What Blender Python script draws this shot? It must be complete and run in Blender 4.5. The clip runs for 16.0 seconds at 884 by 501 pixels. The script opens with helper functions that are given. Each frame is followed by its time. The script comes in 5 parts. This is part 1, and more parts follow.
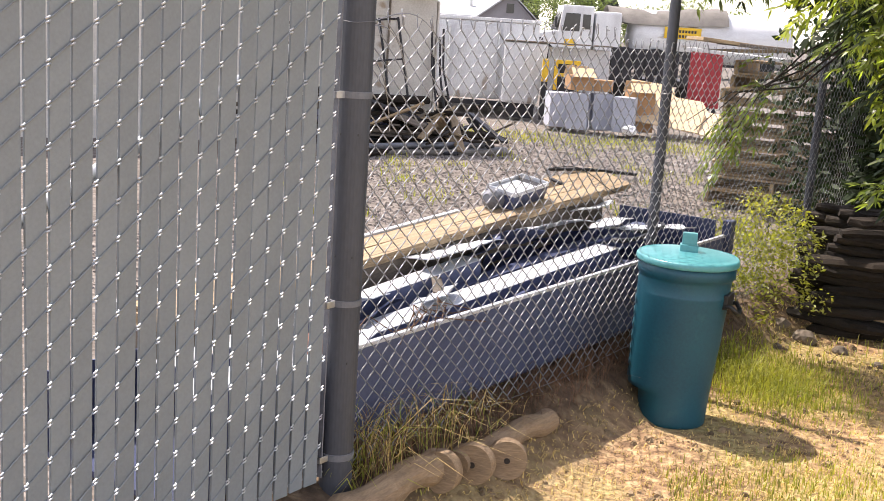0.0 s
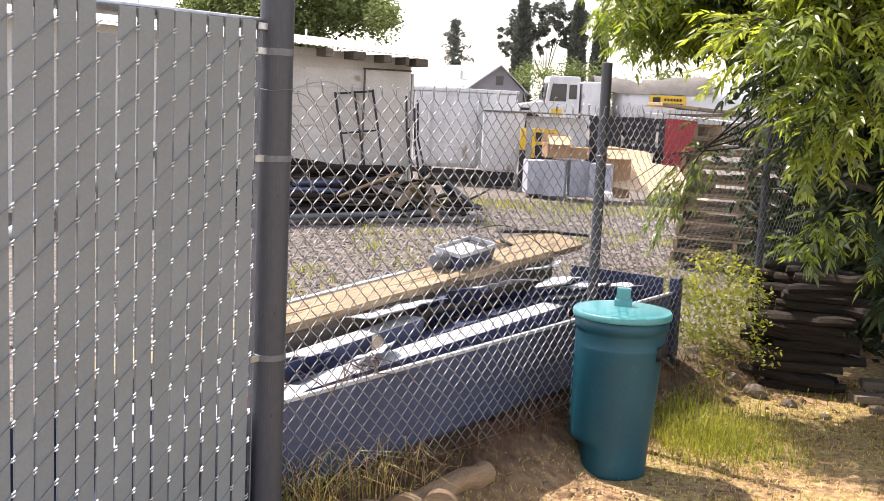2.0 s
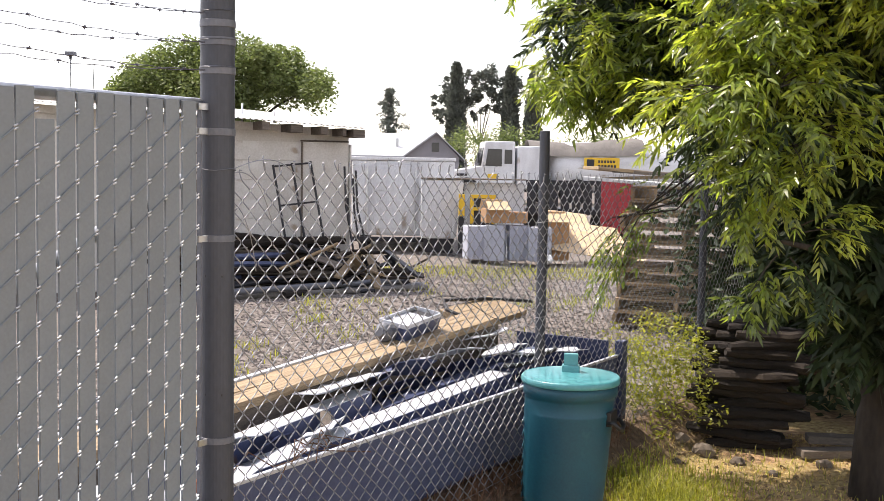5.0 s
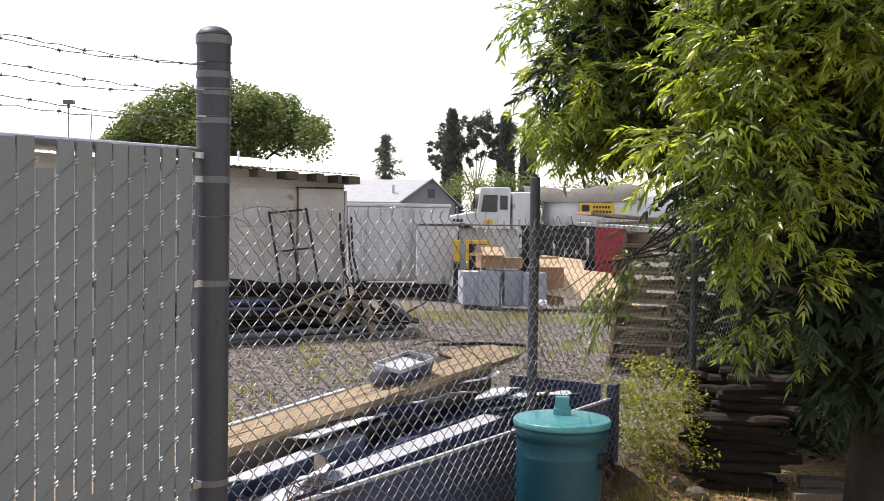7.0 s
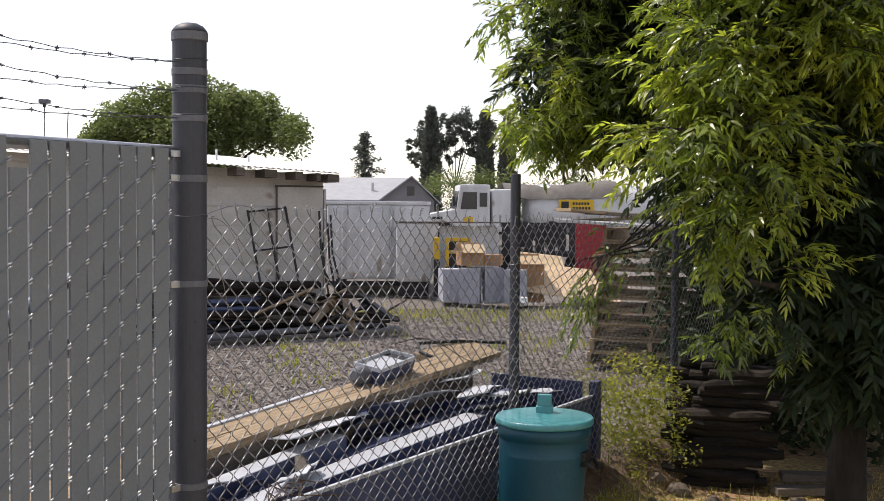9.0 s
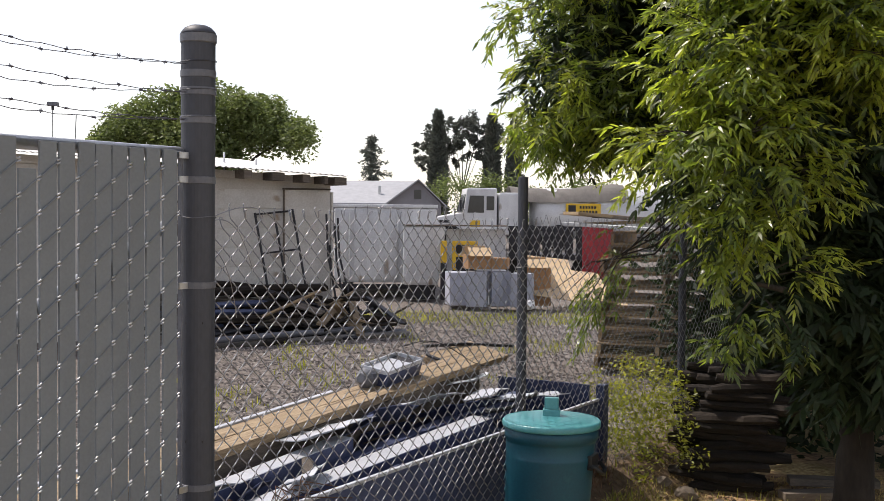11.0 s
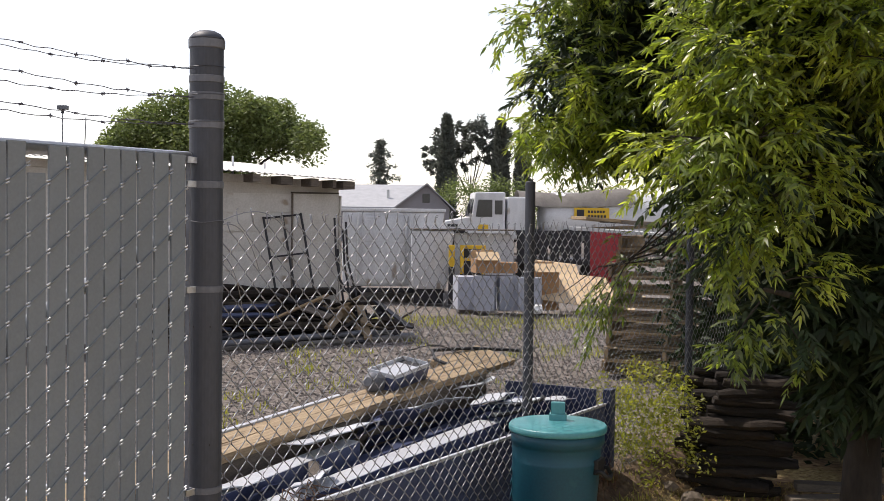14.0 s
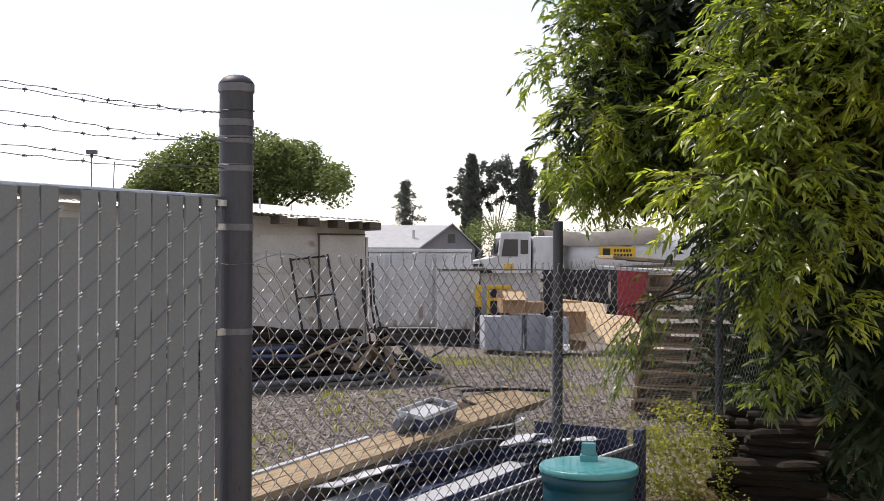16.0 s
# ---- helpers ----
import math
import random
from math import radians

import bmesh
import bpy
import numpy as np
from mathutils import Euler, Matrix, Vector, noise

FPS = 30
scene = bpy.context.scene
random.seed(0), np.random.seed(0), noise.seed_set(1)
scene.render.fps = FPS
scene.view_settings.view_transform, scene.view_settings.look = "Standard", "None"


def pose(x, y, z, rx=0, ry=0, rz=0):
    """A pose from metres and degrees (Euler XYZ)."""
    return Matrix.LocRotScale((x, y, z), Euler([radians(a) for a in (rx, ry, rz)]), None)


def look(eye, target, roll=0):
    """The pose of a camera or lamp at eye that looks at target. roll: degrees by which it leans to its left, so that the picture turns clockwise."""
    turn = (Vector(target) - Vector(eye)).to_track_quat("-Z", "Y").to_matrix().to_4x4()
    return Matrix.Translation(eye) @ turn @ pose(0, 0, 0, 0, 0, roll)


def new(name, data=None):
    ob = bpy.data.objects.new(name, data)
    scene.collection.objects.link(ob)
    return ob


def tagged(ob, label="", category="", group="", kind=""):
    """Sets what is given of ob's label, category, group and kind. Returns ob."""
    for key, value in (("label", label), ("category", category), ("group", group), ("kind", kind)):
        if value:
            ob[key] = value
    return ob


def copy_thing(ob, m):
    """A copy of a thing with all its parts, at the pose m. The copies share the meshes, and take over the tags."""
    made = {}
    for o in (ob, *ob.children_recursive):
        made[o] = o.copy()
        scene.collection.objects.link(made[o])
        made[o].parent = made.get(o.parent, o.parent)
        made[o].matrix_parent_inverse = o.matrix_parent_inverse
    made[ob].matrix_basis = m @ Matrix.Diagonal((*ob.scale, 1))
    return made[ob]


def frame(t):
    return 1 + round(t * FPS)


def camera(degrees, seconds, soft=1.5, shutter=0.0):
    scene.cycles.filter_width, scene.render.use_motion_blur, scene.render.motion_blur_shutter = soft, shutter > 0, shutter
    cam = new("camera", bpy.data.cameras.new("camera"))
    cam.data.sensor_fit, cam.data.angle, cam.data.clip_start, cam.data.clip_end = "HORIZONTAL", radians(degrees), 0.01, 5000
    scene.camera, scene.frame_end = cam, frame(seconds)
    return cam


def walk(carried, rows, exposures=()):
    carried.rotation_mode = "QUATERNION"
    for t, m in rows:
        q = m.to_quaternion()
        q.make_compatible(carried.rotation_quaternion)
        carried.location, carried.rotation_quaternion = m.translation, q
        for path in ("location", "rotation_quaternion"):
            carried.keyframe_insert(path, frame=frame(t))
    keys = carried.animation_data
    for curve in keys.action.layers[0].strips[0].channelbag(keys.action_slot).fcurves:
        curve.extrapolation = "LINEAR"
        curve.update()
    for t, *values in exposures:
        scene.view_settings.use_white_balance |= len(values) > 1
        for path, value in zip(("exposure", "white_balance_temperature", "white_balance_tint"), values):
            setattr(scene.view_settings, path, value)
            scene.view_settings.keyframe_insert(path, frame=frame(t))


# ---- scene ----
cam = camera(43.0, 16.0, soft=0.6)
PATH = [
    (0, (0.223, 0.202, 1.79), (0.132, 2.16, 1.392), 3.8),
    (0.5, (0.342, 0.138, 1.795), (0.277, 2.105, 1.44), 3.0),
    (1, (0.605, 0.077, 1.792), (0.361, 2.037, 1.478), 5.7),
    (1.5, (0.648, 0.08, 1.793), (0.515, 2.055, 1.506), 4.0),
    (2, (0.512, 0.036, 1.781), (0.414, 2.015, 1.508), 2.7),
    (2.5, (0.431, 0.069, 1.776), (0.388, 2.051, 1.513), 3.9),
    (3, (0.453, 0.041, 1.792), (0.422, 2.024, 1.537), 2.3),
    (3.5, (0.475, 0.068, 1.796), (0.483, 2.052, 1.549), 1.5),
    (5.8, (0.504, -0.021, 1.807), (0.511, 1.975, 1.684), 0.7),
    (6, (0.514, -0.042, 1.803), (0.549, 1.954, 1.678), 1.0),
    (6.5, (0.51, -0.038, 1.804), (0.513, 1.961, 1.717), 0.5),
    (7, (0.51, -0.04, 1.805), (0.519, 1.959, 1.734), 0.8),
    (7.5, (0.505, -0.005, 1.81), (0.54, 1.995, 1.773), 1.0),
    (8, (0.502, -0.021, 1.812), (0.524, 1.978, 1.772), 0.6),
    (8.5, (0.503, -0.004, 1.803), (0.534, 1.994, 1.737), 0.5),
    (9, (0.507, 0.001, 1.805), (0.552, 1.999, 1.73), 0.4),
    (11.5, (0.503, 0.0, 1.8), (0.532, 1.999, 1.737), 0.5),
    (12, (0.508, -0.008, 1.803), (0.537, 1.991, 1.756), 0.3),
    (12.5, (0.507, -0.015, 1.802), (0.531, 1.984, 1.751), 0.6),
    (13, (0.506, -0.003, 1.802), (0.534, 1.996, 1.742), 0.6),
    (13.5, (0.514, -0.008, 1.803), (0.539, 1.991, 1.74), 0.7),
    (14, (0.51, -0.016, 1.804), (0.528, 1.983, 1.742), 0.7),
    (14.5, (0.51, -0.013, 1.798), (0.527, 1.986, 1.733), 0.5),
    (15, (0.513, -0.019, 1.804), (0.523, 1.98, 1.758), 0.5),
    (15.5, (0.519, -0.033, 1.804), (0.529, 1.966, 1.759), 0.2),
    (16, (0.498, -0.013, 1.806), (0.47, 1.987, 1.815), 0.2),
]
EXPOSURES = [(0, 0.84, 6900, 18), (3.5, 0.82, 6900, 18), (6.0, 0.40, 6750, 16), (7.0, 0.16, 6700, 15), (8.0, -0.16, 6700, 16), (9.0, -0.21, 6700, 16), (11.5, -0.19, 6700, 16), (16.0, -0.17, 6700, 16)]
walk(cam, [(t, look(eye, target, roll)) for t, eye, target, roll in PATH],
     exposures=EXPOSURES)

# ---- light ----
SUN_DIR = Vector((0.42, -0.29, -0.865)).normalized()
world = bpy.data.worlds.new("world")
scene.world = world
world.use_nodes = True
wn = world.node_tree.nodes
sky = wn.new("ShaderNodeTexSky")
sky.sky_type, sky.sun_disc = "NISHITA", False
sky.sun_elevation, sky.sun_rotation = radians(59), math.atan2(-0.42, 0.29)
sky.air_density, sky.dust_density = 1.0, 1.0
wn["Background"].inputs[1].default_value = 0.12
# a bright haze, thickest at the horizon and thin overhead
where, height, thick = wn.new("ShaderNodeTexCoord"), wn.new("ShaderNodeSeparateXYZ"), wn.new("ShaderNodeMapRange")
thick.interpolation_type = "SMOOTHERSTEP"
thick.inputs[1].default_value, thick.inputs[2].default_value = 0.0, 0.75
thick.inputs[3].default_value, thick.inputs[4].default_value = 6.2, 2.2
haze, whole = wn.new("ShaderNodeMixRGB"), wn.new("ShaderNodeVectorMath")
haze.blend_type, whole.operation = "ADD", "SCALE"
haze.inputs[0].default_value = 1.0
whole.inputs[0].default_value = (1.03, 1.0, 0.97)
for a, b in ((where.outputs["Generated"], height.inputs[0]), (height.outputs[2], thick.inputs[0]), (thick.outputs[0], whole.inputs["Scale"]),
             (whole.outputs[0], haze.inputs[2]), (sky.outputs[0], haze.inputs[1]), (haze.outputs[0], wn["Background"].inputs[0])):
    world.node_tree.links.new(a, b)
sun = new("sun", bpy.data.lights.new("sun", "SUN"))
sun.data.energy, sun.data.angle, sun.data.color = 5.0, radians(0.5), (1.0, 0.95, 0.86)
sun.matrix_world = look((0, 0, 0), SUN_DIR)


# ---- materials ----
def mat(name, color, color2=None, rough=0.6, metal=0.0, scale=8.0, bump=0.15, fine=60.0, stretch=(1, 1, 1), rand=0.0, translucent=0.0, spots=None):
    """A surface with a base colour that varies at two scales, and a fine relief."""
    m = bpy.data.materials.new(name)
    m.use_nodes = True
    n, l = m.node_tree.nodes, m.node_tree.links
    b = n["Principled BSDF"]
    color2 = color2 or tuple(c * 0.75 for c in color)
    co = n.new("ShaderNodeTexCoord")
    mp = n.new("ShaderNodeMapping")
    mp.inputs["Scale"].default_value = stretch
    l.new(co.outputs["Object"], mp.inputs[0])
    big, small = n.new("ShaderNodeTexNoise"), n.new("ShaderNodeTexNoise")
    big.inputs["Scale"].default_value, small.inputs["Scale"].default_value = scale, fine
    big.inputs["Detail"].default_value, small.inputs["Detail"].default_value = 6, 3
    l.new(mp.outputs[0], big.inputs["Vector"])
    l.new(mp.outputs[0], small.inputs["Vector"])
    both = n.new("ShaderNodeMath")
    both.operation = "MULTIPLY_ADD"
    both.inputs[1].default_value = 0.45
    l.new(small.outputs["Fac"], both.inputs[0])
    half = n.new("ShaderNodeMath")
    half.operation = "MULTIPLY"
    half.inputs[1].default_value = 0.6
    l.new(big.outputs["Fac"], half.inputs[0])
    l.new(half.outputs[0], both.inputs[2])
    ramp = n.new("ShaderNodeValToRGB")
    e = ramp.color_ramp.elements
    e[0].position, e[1].position = 0.38, 0.66
    e[0].color, e[1].color = (*color2, 1), (*color, 1)
    l.new(both.outputs[0], ramp.inputs[0])
    out = ramp.outputs[0]
    if spots:
        sp = n.new("ShaderNodeTexNoise")
        sp.inputs["Scale"].default_value, sp.inputs["Detail"].default_value = spots[1], 8
        l.new(mp.outputs[0], sp.inputs["Vector"])
        sr = n.new("ShaderNodeValToRGB")
        sr.color_ramp.elements[0].position, sr.color_ramp.elements[1].position = spots[2], spots[2] + 0.06
        l.new(sp.outputs["Fac"], sr.inputs[0])
        mx = n.new("ShaderNodeMixRGB")
        mx.inputs[2].default_value = (*spots[0], 1)
        l.new(sr.outputs[0], mx.inputs[0])
        l.new(out, mx.inputs[1])
        out = mx.outputs[0]
    if rand:
        info, hsv = n.new("ShaderNodeObjectInfo"), n.new("ShaderNodeHueSaturation")
        geo = n.new("ShaderNodeNewGeometry")
        add = n.new("ShaderNodeMath")
        l.new(info.outputs["Random"], add.inputs[0])
        l.new(geo.outputs["Random Per Island"], add.inputs[1])
        fr = n.new("ShaderNodeMath")
        fr.operation = "FRACT"
        l.new(add.outputs[0], fr.inputs[0])
        mr = n.new("ShaderNodeMapRange")
        mr.inputs[3].default_value, mr.inputs[4].default_value = 1 - rand, 1 + rand
        l.new(fr.outputs[0], mr.inputs[0])
        l.new(mr.outputs[0], hsv.inputs["Value"])
        l.new(out, hsv.inputs["Color"])
        out = hsv.outputs[0]
    l.new(out, b.inputs["Base Color"])
    b.inputs["Roughness"].default_value, b.inputs["Metallic"].default_value = rough, metal
    if bump:
        bp = n.new("ShaderNodeBump")
        bp.inputs["Strength"].default_value, bp.inputs["Distance"].default_value = bump, 0.01
        l.new(both.outputs[0], bp.inputs["Height"])
        l.new(bp.outputs[0], b.inputs["Normal"])
    if translucent:
        tr, ms = n.new("ShaderNodeBsdfTranslucent"), n.new("ShaderNodeMixShader")
        hs = n.new("ShaderNodeHueSaturation")
        hs.inputs["Saturation"].default_value, hs.inputs["Value"].default_value = 1.12, 2.5
        l.new(out, hs.inputs["Color"])
        l.new(hs.outputs[0], tr.inputs[0])
        ms.inputs[0].default_value = translucent
        l.new(b.outputs[0], ms.inputs[1])
        l.new(tr.outputs[0], ms.inputs[2])
        l.new(ms.outputs[0], n["Material Output"].inputs[0])
    return m


SLAT = mat("slat_vinyl", (0.205, 0.230, 0.245), (0.172, 0.194, 0.210), rough=0.55, scale=3, bump=0.05, fine=120, rand=0.06)
GALV = mat("galvanised", (0.62, 0.63, 0.64), (0.45, 0.46, 0.47), rough=0.38, metal=0.9, scale=20, bump=0.05)
WIRE = mat("weathered_wire", (0.34, 0.345, 0.36), (0.22, 0.225, 0.235), rough=0.36, metal=0.6, scale=20, bump=0)
DULLWIRE = mat("dull_wire", (0.205, 0.230, 0.247), (0.175, 0.197, 0.214), rough=0.6, metal=0.0, scale=20, bump=0)
POSTM = mat("post_steel", (0.052, 0.057, 0.071), (0.037, 0.041, 0.052), rough=0.55, metal=0.0, scale=9, bump=0.08, fine=90, stretch=(1, 1, 0.35))
BARBW = mat("barb_wire", (0.11, 0.11, 0.14), (0.07, 0.07, 0.09), rough=0.55, metal=0.3, scale=20, bump=0)
BANDM = mat("band_steel", (0.15, 0.158, 0.178), (0.11, 0.117, 0.135), rough=0.5, metal=0.1, scale=15, bump=0.05)
TEAL = mat("teal_plastic", (0.003, 0.072, 0.104), (0.002, 0.052, 0.082), rough=0.5, scale=5, bump=0.05, fine=80, spots=((0.012, 0.085, 0.11), 9, 0.66))
TEALLID = mat("teal_lid", (0.085, 0.31, 0.33), (0.06, 0.26, 0.28), rough=0.36, scale=6, bump=0.05)
BLACKP = mat("black_plastic", (0.012, 0.013, 0.014), rough=0.5, bump=0.05)
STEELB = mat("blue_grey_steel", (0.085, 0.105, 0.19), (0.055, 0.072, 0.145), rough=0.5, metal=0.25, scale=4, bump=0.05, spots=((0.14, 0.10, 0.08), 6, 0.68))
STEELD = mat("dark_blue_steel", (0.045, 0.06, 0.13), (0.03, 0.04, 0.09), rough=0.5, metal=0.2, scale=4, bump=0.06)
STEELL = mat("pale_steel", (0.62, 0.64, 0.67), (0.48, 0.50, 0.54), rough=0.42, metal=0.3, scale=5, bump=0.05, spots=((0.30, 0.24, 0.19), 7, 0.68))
WOOD = mat("raw_timber", (0.42, 0.32, 0.20), (0.22, 0.155, 0.09), rough=0.8, scale=5, bump=0.4, fine=40, stretch=(1, 12, 12), spots=((0.15, 0.105, 0.065), 3.5, 0.60))
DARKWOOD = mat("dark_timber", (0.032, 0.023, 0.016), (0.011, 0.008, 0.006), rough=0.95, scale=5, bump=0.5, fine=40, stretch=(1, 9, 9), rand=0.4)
OLDWOOD = mat("grey_timber", (0.16, 0.132, 0.105), (0.085, 0.07, 0.055), rough=0.85, scale=5, bump=0.4, fine=40, stretch=(1, 9, 9), rand=0.3)
PALLETW = mat("pallet_timber", (0.36, 0.27, 0.16), (0.22, 0.155, 0.09), rough=0.85, scale=5, bump=0.3, fine=40, stretch=(1, 9, 9), rand=0.3)
LOGM = mat("bare_log", (0.30, 0.21, 0.13), (0.17, 0.115, 0.07), rough=0.85, scale=6, bump=0.4, fine=40, stretch=(1, 6, 6))
BARK = mat("bark", (0.045, 0.035, 0.027), (0.018, 0.014, 0.011), rough=0.9, scale=12, bump=0.8, fine=40, stretch=(1, 1, 0.3))
WALLW = mat("painted_board", (0.66, 0.64, 0.60), (0.50, 0.475, 0.43), rough=0.85, scale=2.5, bump=0.2, fine=50, spots=((0.38, 0.31, 0.24), 2.2, 0.68))
TINROOF = mat("tin_roof", (0.70, 0.70, 0.69), (0.52, 0.50, 0.47), rough=0.45, metal=0.5, scale=3, bump=0.1)
WHITEP = mat("white_paint", (0.72, 0.73, 0.74), (0.52, 0.52, 0.53), rough=0.5, scale=2.5, bump=0.08, stretch=(1, 1, 0.3), spots=((0.36, 0.31, 0.26), 3.5, 0.66))
CARTON = mat("white_carton", (0.46, 0.48, 0.55), (0.38, 0.40, 0.47), rough=0.8, scale=4, bump=0.1, rand=0.12)
CARDB = mat("brown_cardboard", (0.42, 0.25, 0.13), (0.32, 0.185, 0.09), rough=0.85, scale=4, bump=0.1)
KRAFT = mat("pale_cardboard", (0.62, 0.47, 0.30), (0.50, 0.37, 0.22), rough=0.85, scale=4, bump=0.1)
GLASSD = mat("dark_window", (0.03, 0.035, 0.04), rough=0.08, bump=0)
RUBBER = mat("tyre_rubber", (0.02, 0.02, 0.021), rough=0.85, bump=0.2)
DARKM = mat("dark_metal", (0.035, 0.035, 0.04), rough=0.6, metal=0.3, bump=0.1)
YELLOW = mat("yellow_paint", (0.75, 0.48, 0.02), (0.62, 0.38, 0.02), rough=0.5, bump=0.03)
REDP = mat("red_paint", (0.36, 0.025, 0.035), (0.25, 0.02, 0.03), rough=0.5, bump=0.05)
TARP = mat("grey_tarp", (0.19, 0.175, 0.155), (0.12, 0.11, 0.10), rough=0.8, scale=3, bump=0.4)
HOUSEW = mat("grey_stucco", (0.28, 0.27, 0.29), (0.23, 0.225, 0.24), rough=0.9, scale=2, bump=0.1)
SHINGLE = mat("pale_shingle", (0.44, 0.45, 0.47), (0.36, 0.37, 0.39), rough=0.9, scale=3, bump=0.3)
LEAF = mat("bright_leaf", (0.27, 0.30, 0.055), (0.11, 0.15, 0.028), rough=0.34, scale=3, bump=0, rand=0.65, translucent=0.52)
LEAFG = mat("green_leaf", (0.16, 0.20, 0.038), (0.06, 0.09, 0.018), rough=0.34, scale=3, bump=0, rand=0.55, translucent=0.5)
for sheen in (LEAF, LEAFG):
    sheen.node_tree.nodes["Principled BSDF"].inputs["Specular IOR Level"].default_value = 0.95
# near-black green puts the inner crown's shade into the leaf colour
LEAFIN = mat("painted_shade_leaf", (0.020, 0.038, 0.009), (0.011, 0.022, 0.006), rough=0.75, scale=3, bump=0, rand=0.35, translucent=0.12)
# both far leaf colours are lightened to put distance haze into them
LEAFD = mat("far_leaf", (0.175, 0.21, 0.07), (0.08, 0.11, 0.035), rough=0.6, scale=0.5, bump=0, rand=0.4, translucent=0.25)
CONIF = mat("conifer_leaf", (0.115, 0.125, 0.105), (0.075, 0.088, 0.07), rough=0.7, scale=0.5, bump=0, rand=0.35, translucent=0.1)
GRASS = mat("grass_blade", (0.30, 0.29, 0.06), (0.15, 0.18, 0.03), rough=0.5, scale=1.5, bump=0, rand=0.4, translucent=0.35)
STRAW = mat("dry_grass", (0.56, 0.44, 0.20), (0.40, 0.30, 0.12), rough=0.7, scale=2, bump=0, rand=0.35, translucent=0.25)
CLOD = mat("dry_earth", (0.30, 0.215, 0.125), (0.16, 0.11, 0.062), rough=0.95, scale=20, bump=0.3, rand=0.4)
RUST = mat("rusty_clay", (0.30, 0.10, 0.045), (0.17, 0.06, 0.03), rough=0.85, scale=8, bump=0.3)
ROCK = mat("field_stone", (0.19, 0.15, 0.115), (0.10, 0.08, 0.06), rough=0.9, scale=7, bump=0.5)
BAG = mat("white_plastic_bag", (0.72, 0.73, 0.75), (0.6, 0.61, 0.63), rough=0.45, scale=6, bump=0.4)
DEADW = mat("dead_weed", (0.17, 0.095, 0.055), (0.085, 0.048, 0.03), rough=0.8, scale=2, bump=0, rand=0.4, translucent=0.15)
STONE = mat("gravel_stone", (0.27, 0.24, 0.22), (0.15, 0.13, 0.12), rough=0.85, scale=9, bump=0.2, rand=0.55)


# ---- helpers of this scene ----
# The fence frame: x along the chain-link fence, y into the yard, z up, origin at the gate post.
FX, FY = Vector((0.533, 0.846, 0)), Vector((-0.846, 0.533, 0))
FM = Matrix(((FX.x, FY.x, 0, -0.26), (FX.y, FY.y, 0, 3.81), (0, 0, 1, 0), (0, 0, 0, 1)))


def fence_at(s, b, z=0.0, rz=0.0):
    return FM @ pose(s, b, z, 0, 0, rz)


def ground_z(x, y):
    b = -((x + 0.26) * 0.846 - (y - 3.81) * 0.533)
    s = (x + 0.26) * 0.533 + (y - 3.81) * 0.846
    k = min(1, max(0, (b + 0.36) / 0.42))
    k = k * k * (3 - 2 * k)
    h = 0.22 * k + 0.007 * max(0, min(b, 14.0))
    bump = 0.02 * noise.noise((x * 1.7, y * 1.7, 0)) + 0.012 * noise.noise((x * 6, y * 6, 3))
    return h + bump


def part(name, bm, material, parent=None, label="", smooth=False):
    me = bpy.data.meshes.new(name)
    bm.to_mesh(me)
    bm.free()
    if smooth:
        me.shade_smooth()
    me.materials.append(material)
    ob = new(name, me)
    if parent:
        ob.parent = parent
    if label:
        ob["label"] = label
    return ob


def raw(name, verts, faces, material, parent=None, smooth=False):
    me = bpy.data.meshes.new(name)
    me.from_pydata(verts, [], faces)
    if smooth:
        me.shade_smooth()
    me.materials.append(material)
    ob = new(name, me)
    if parent:
        ob.parent = parent
    return ob


def thing(name, m, label, category, group="", kind=""):
    ob = new(name)
    ob.matrix_world = m
    return tagged(ob, label, category, group, kind)


def box(bm, x0, x1, y0, y1, z0, z1, bevel=0.0, m=None):
    r = bmesh.ops.create_cube(bm, size=1)
    vs = r["verts"]
    bmesh.ops.scale(bm, vec=(x1 - x0, y1 - y0, z1 - z0), verts=vs)
    bmesh.ops.translate(bm, vec=((x0 + x1) / 2, (y0 + y1) / 2, (z0 + z1) / 2), verts=vs)
    if bevel:
        es = list({e for v in vs for e in v.link_edges})
        q = bmesh.ops.bevel(bm, geom=es, offset=bevel, segments=2, affect="EDGES", profile=0.6)
        vs = list({v for f in q["faces"] for v in f.verts} | {v for v in vs if v.is_valid})
    if m is not None:
        bmesh.ops.transform(bm, matrix=m, verts=vs)
    return vs


def boxed(*a, **k):
    bm = bmesh.new()
    box(bm, *a, **k)
    return bm


def lathe(bm, rings, seg=40, squash=1.0):
    """Rings of (radius, z), from below to above, turned round z; caps at both ends."""
    loops = []
    for r, z in rings:
        loops.append([bm.verts.new((r * math.cos(2 * math.pi * i / seg), squash * r * math.sin(2 * math.pi * i / seg), z)) for i in range(seg)])
    for a, b in zip(loops, loops[1:]):
        for i in range(seg):
            bm.faces.new((a[i], a[(i + 1) % seg], b[(i + 1) % seg], b[i]))
    bm.faces.new(list(reversed(loops[0])))
    bm.faces.new(loops[-1])
    return bm


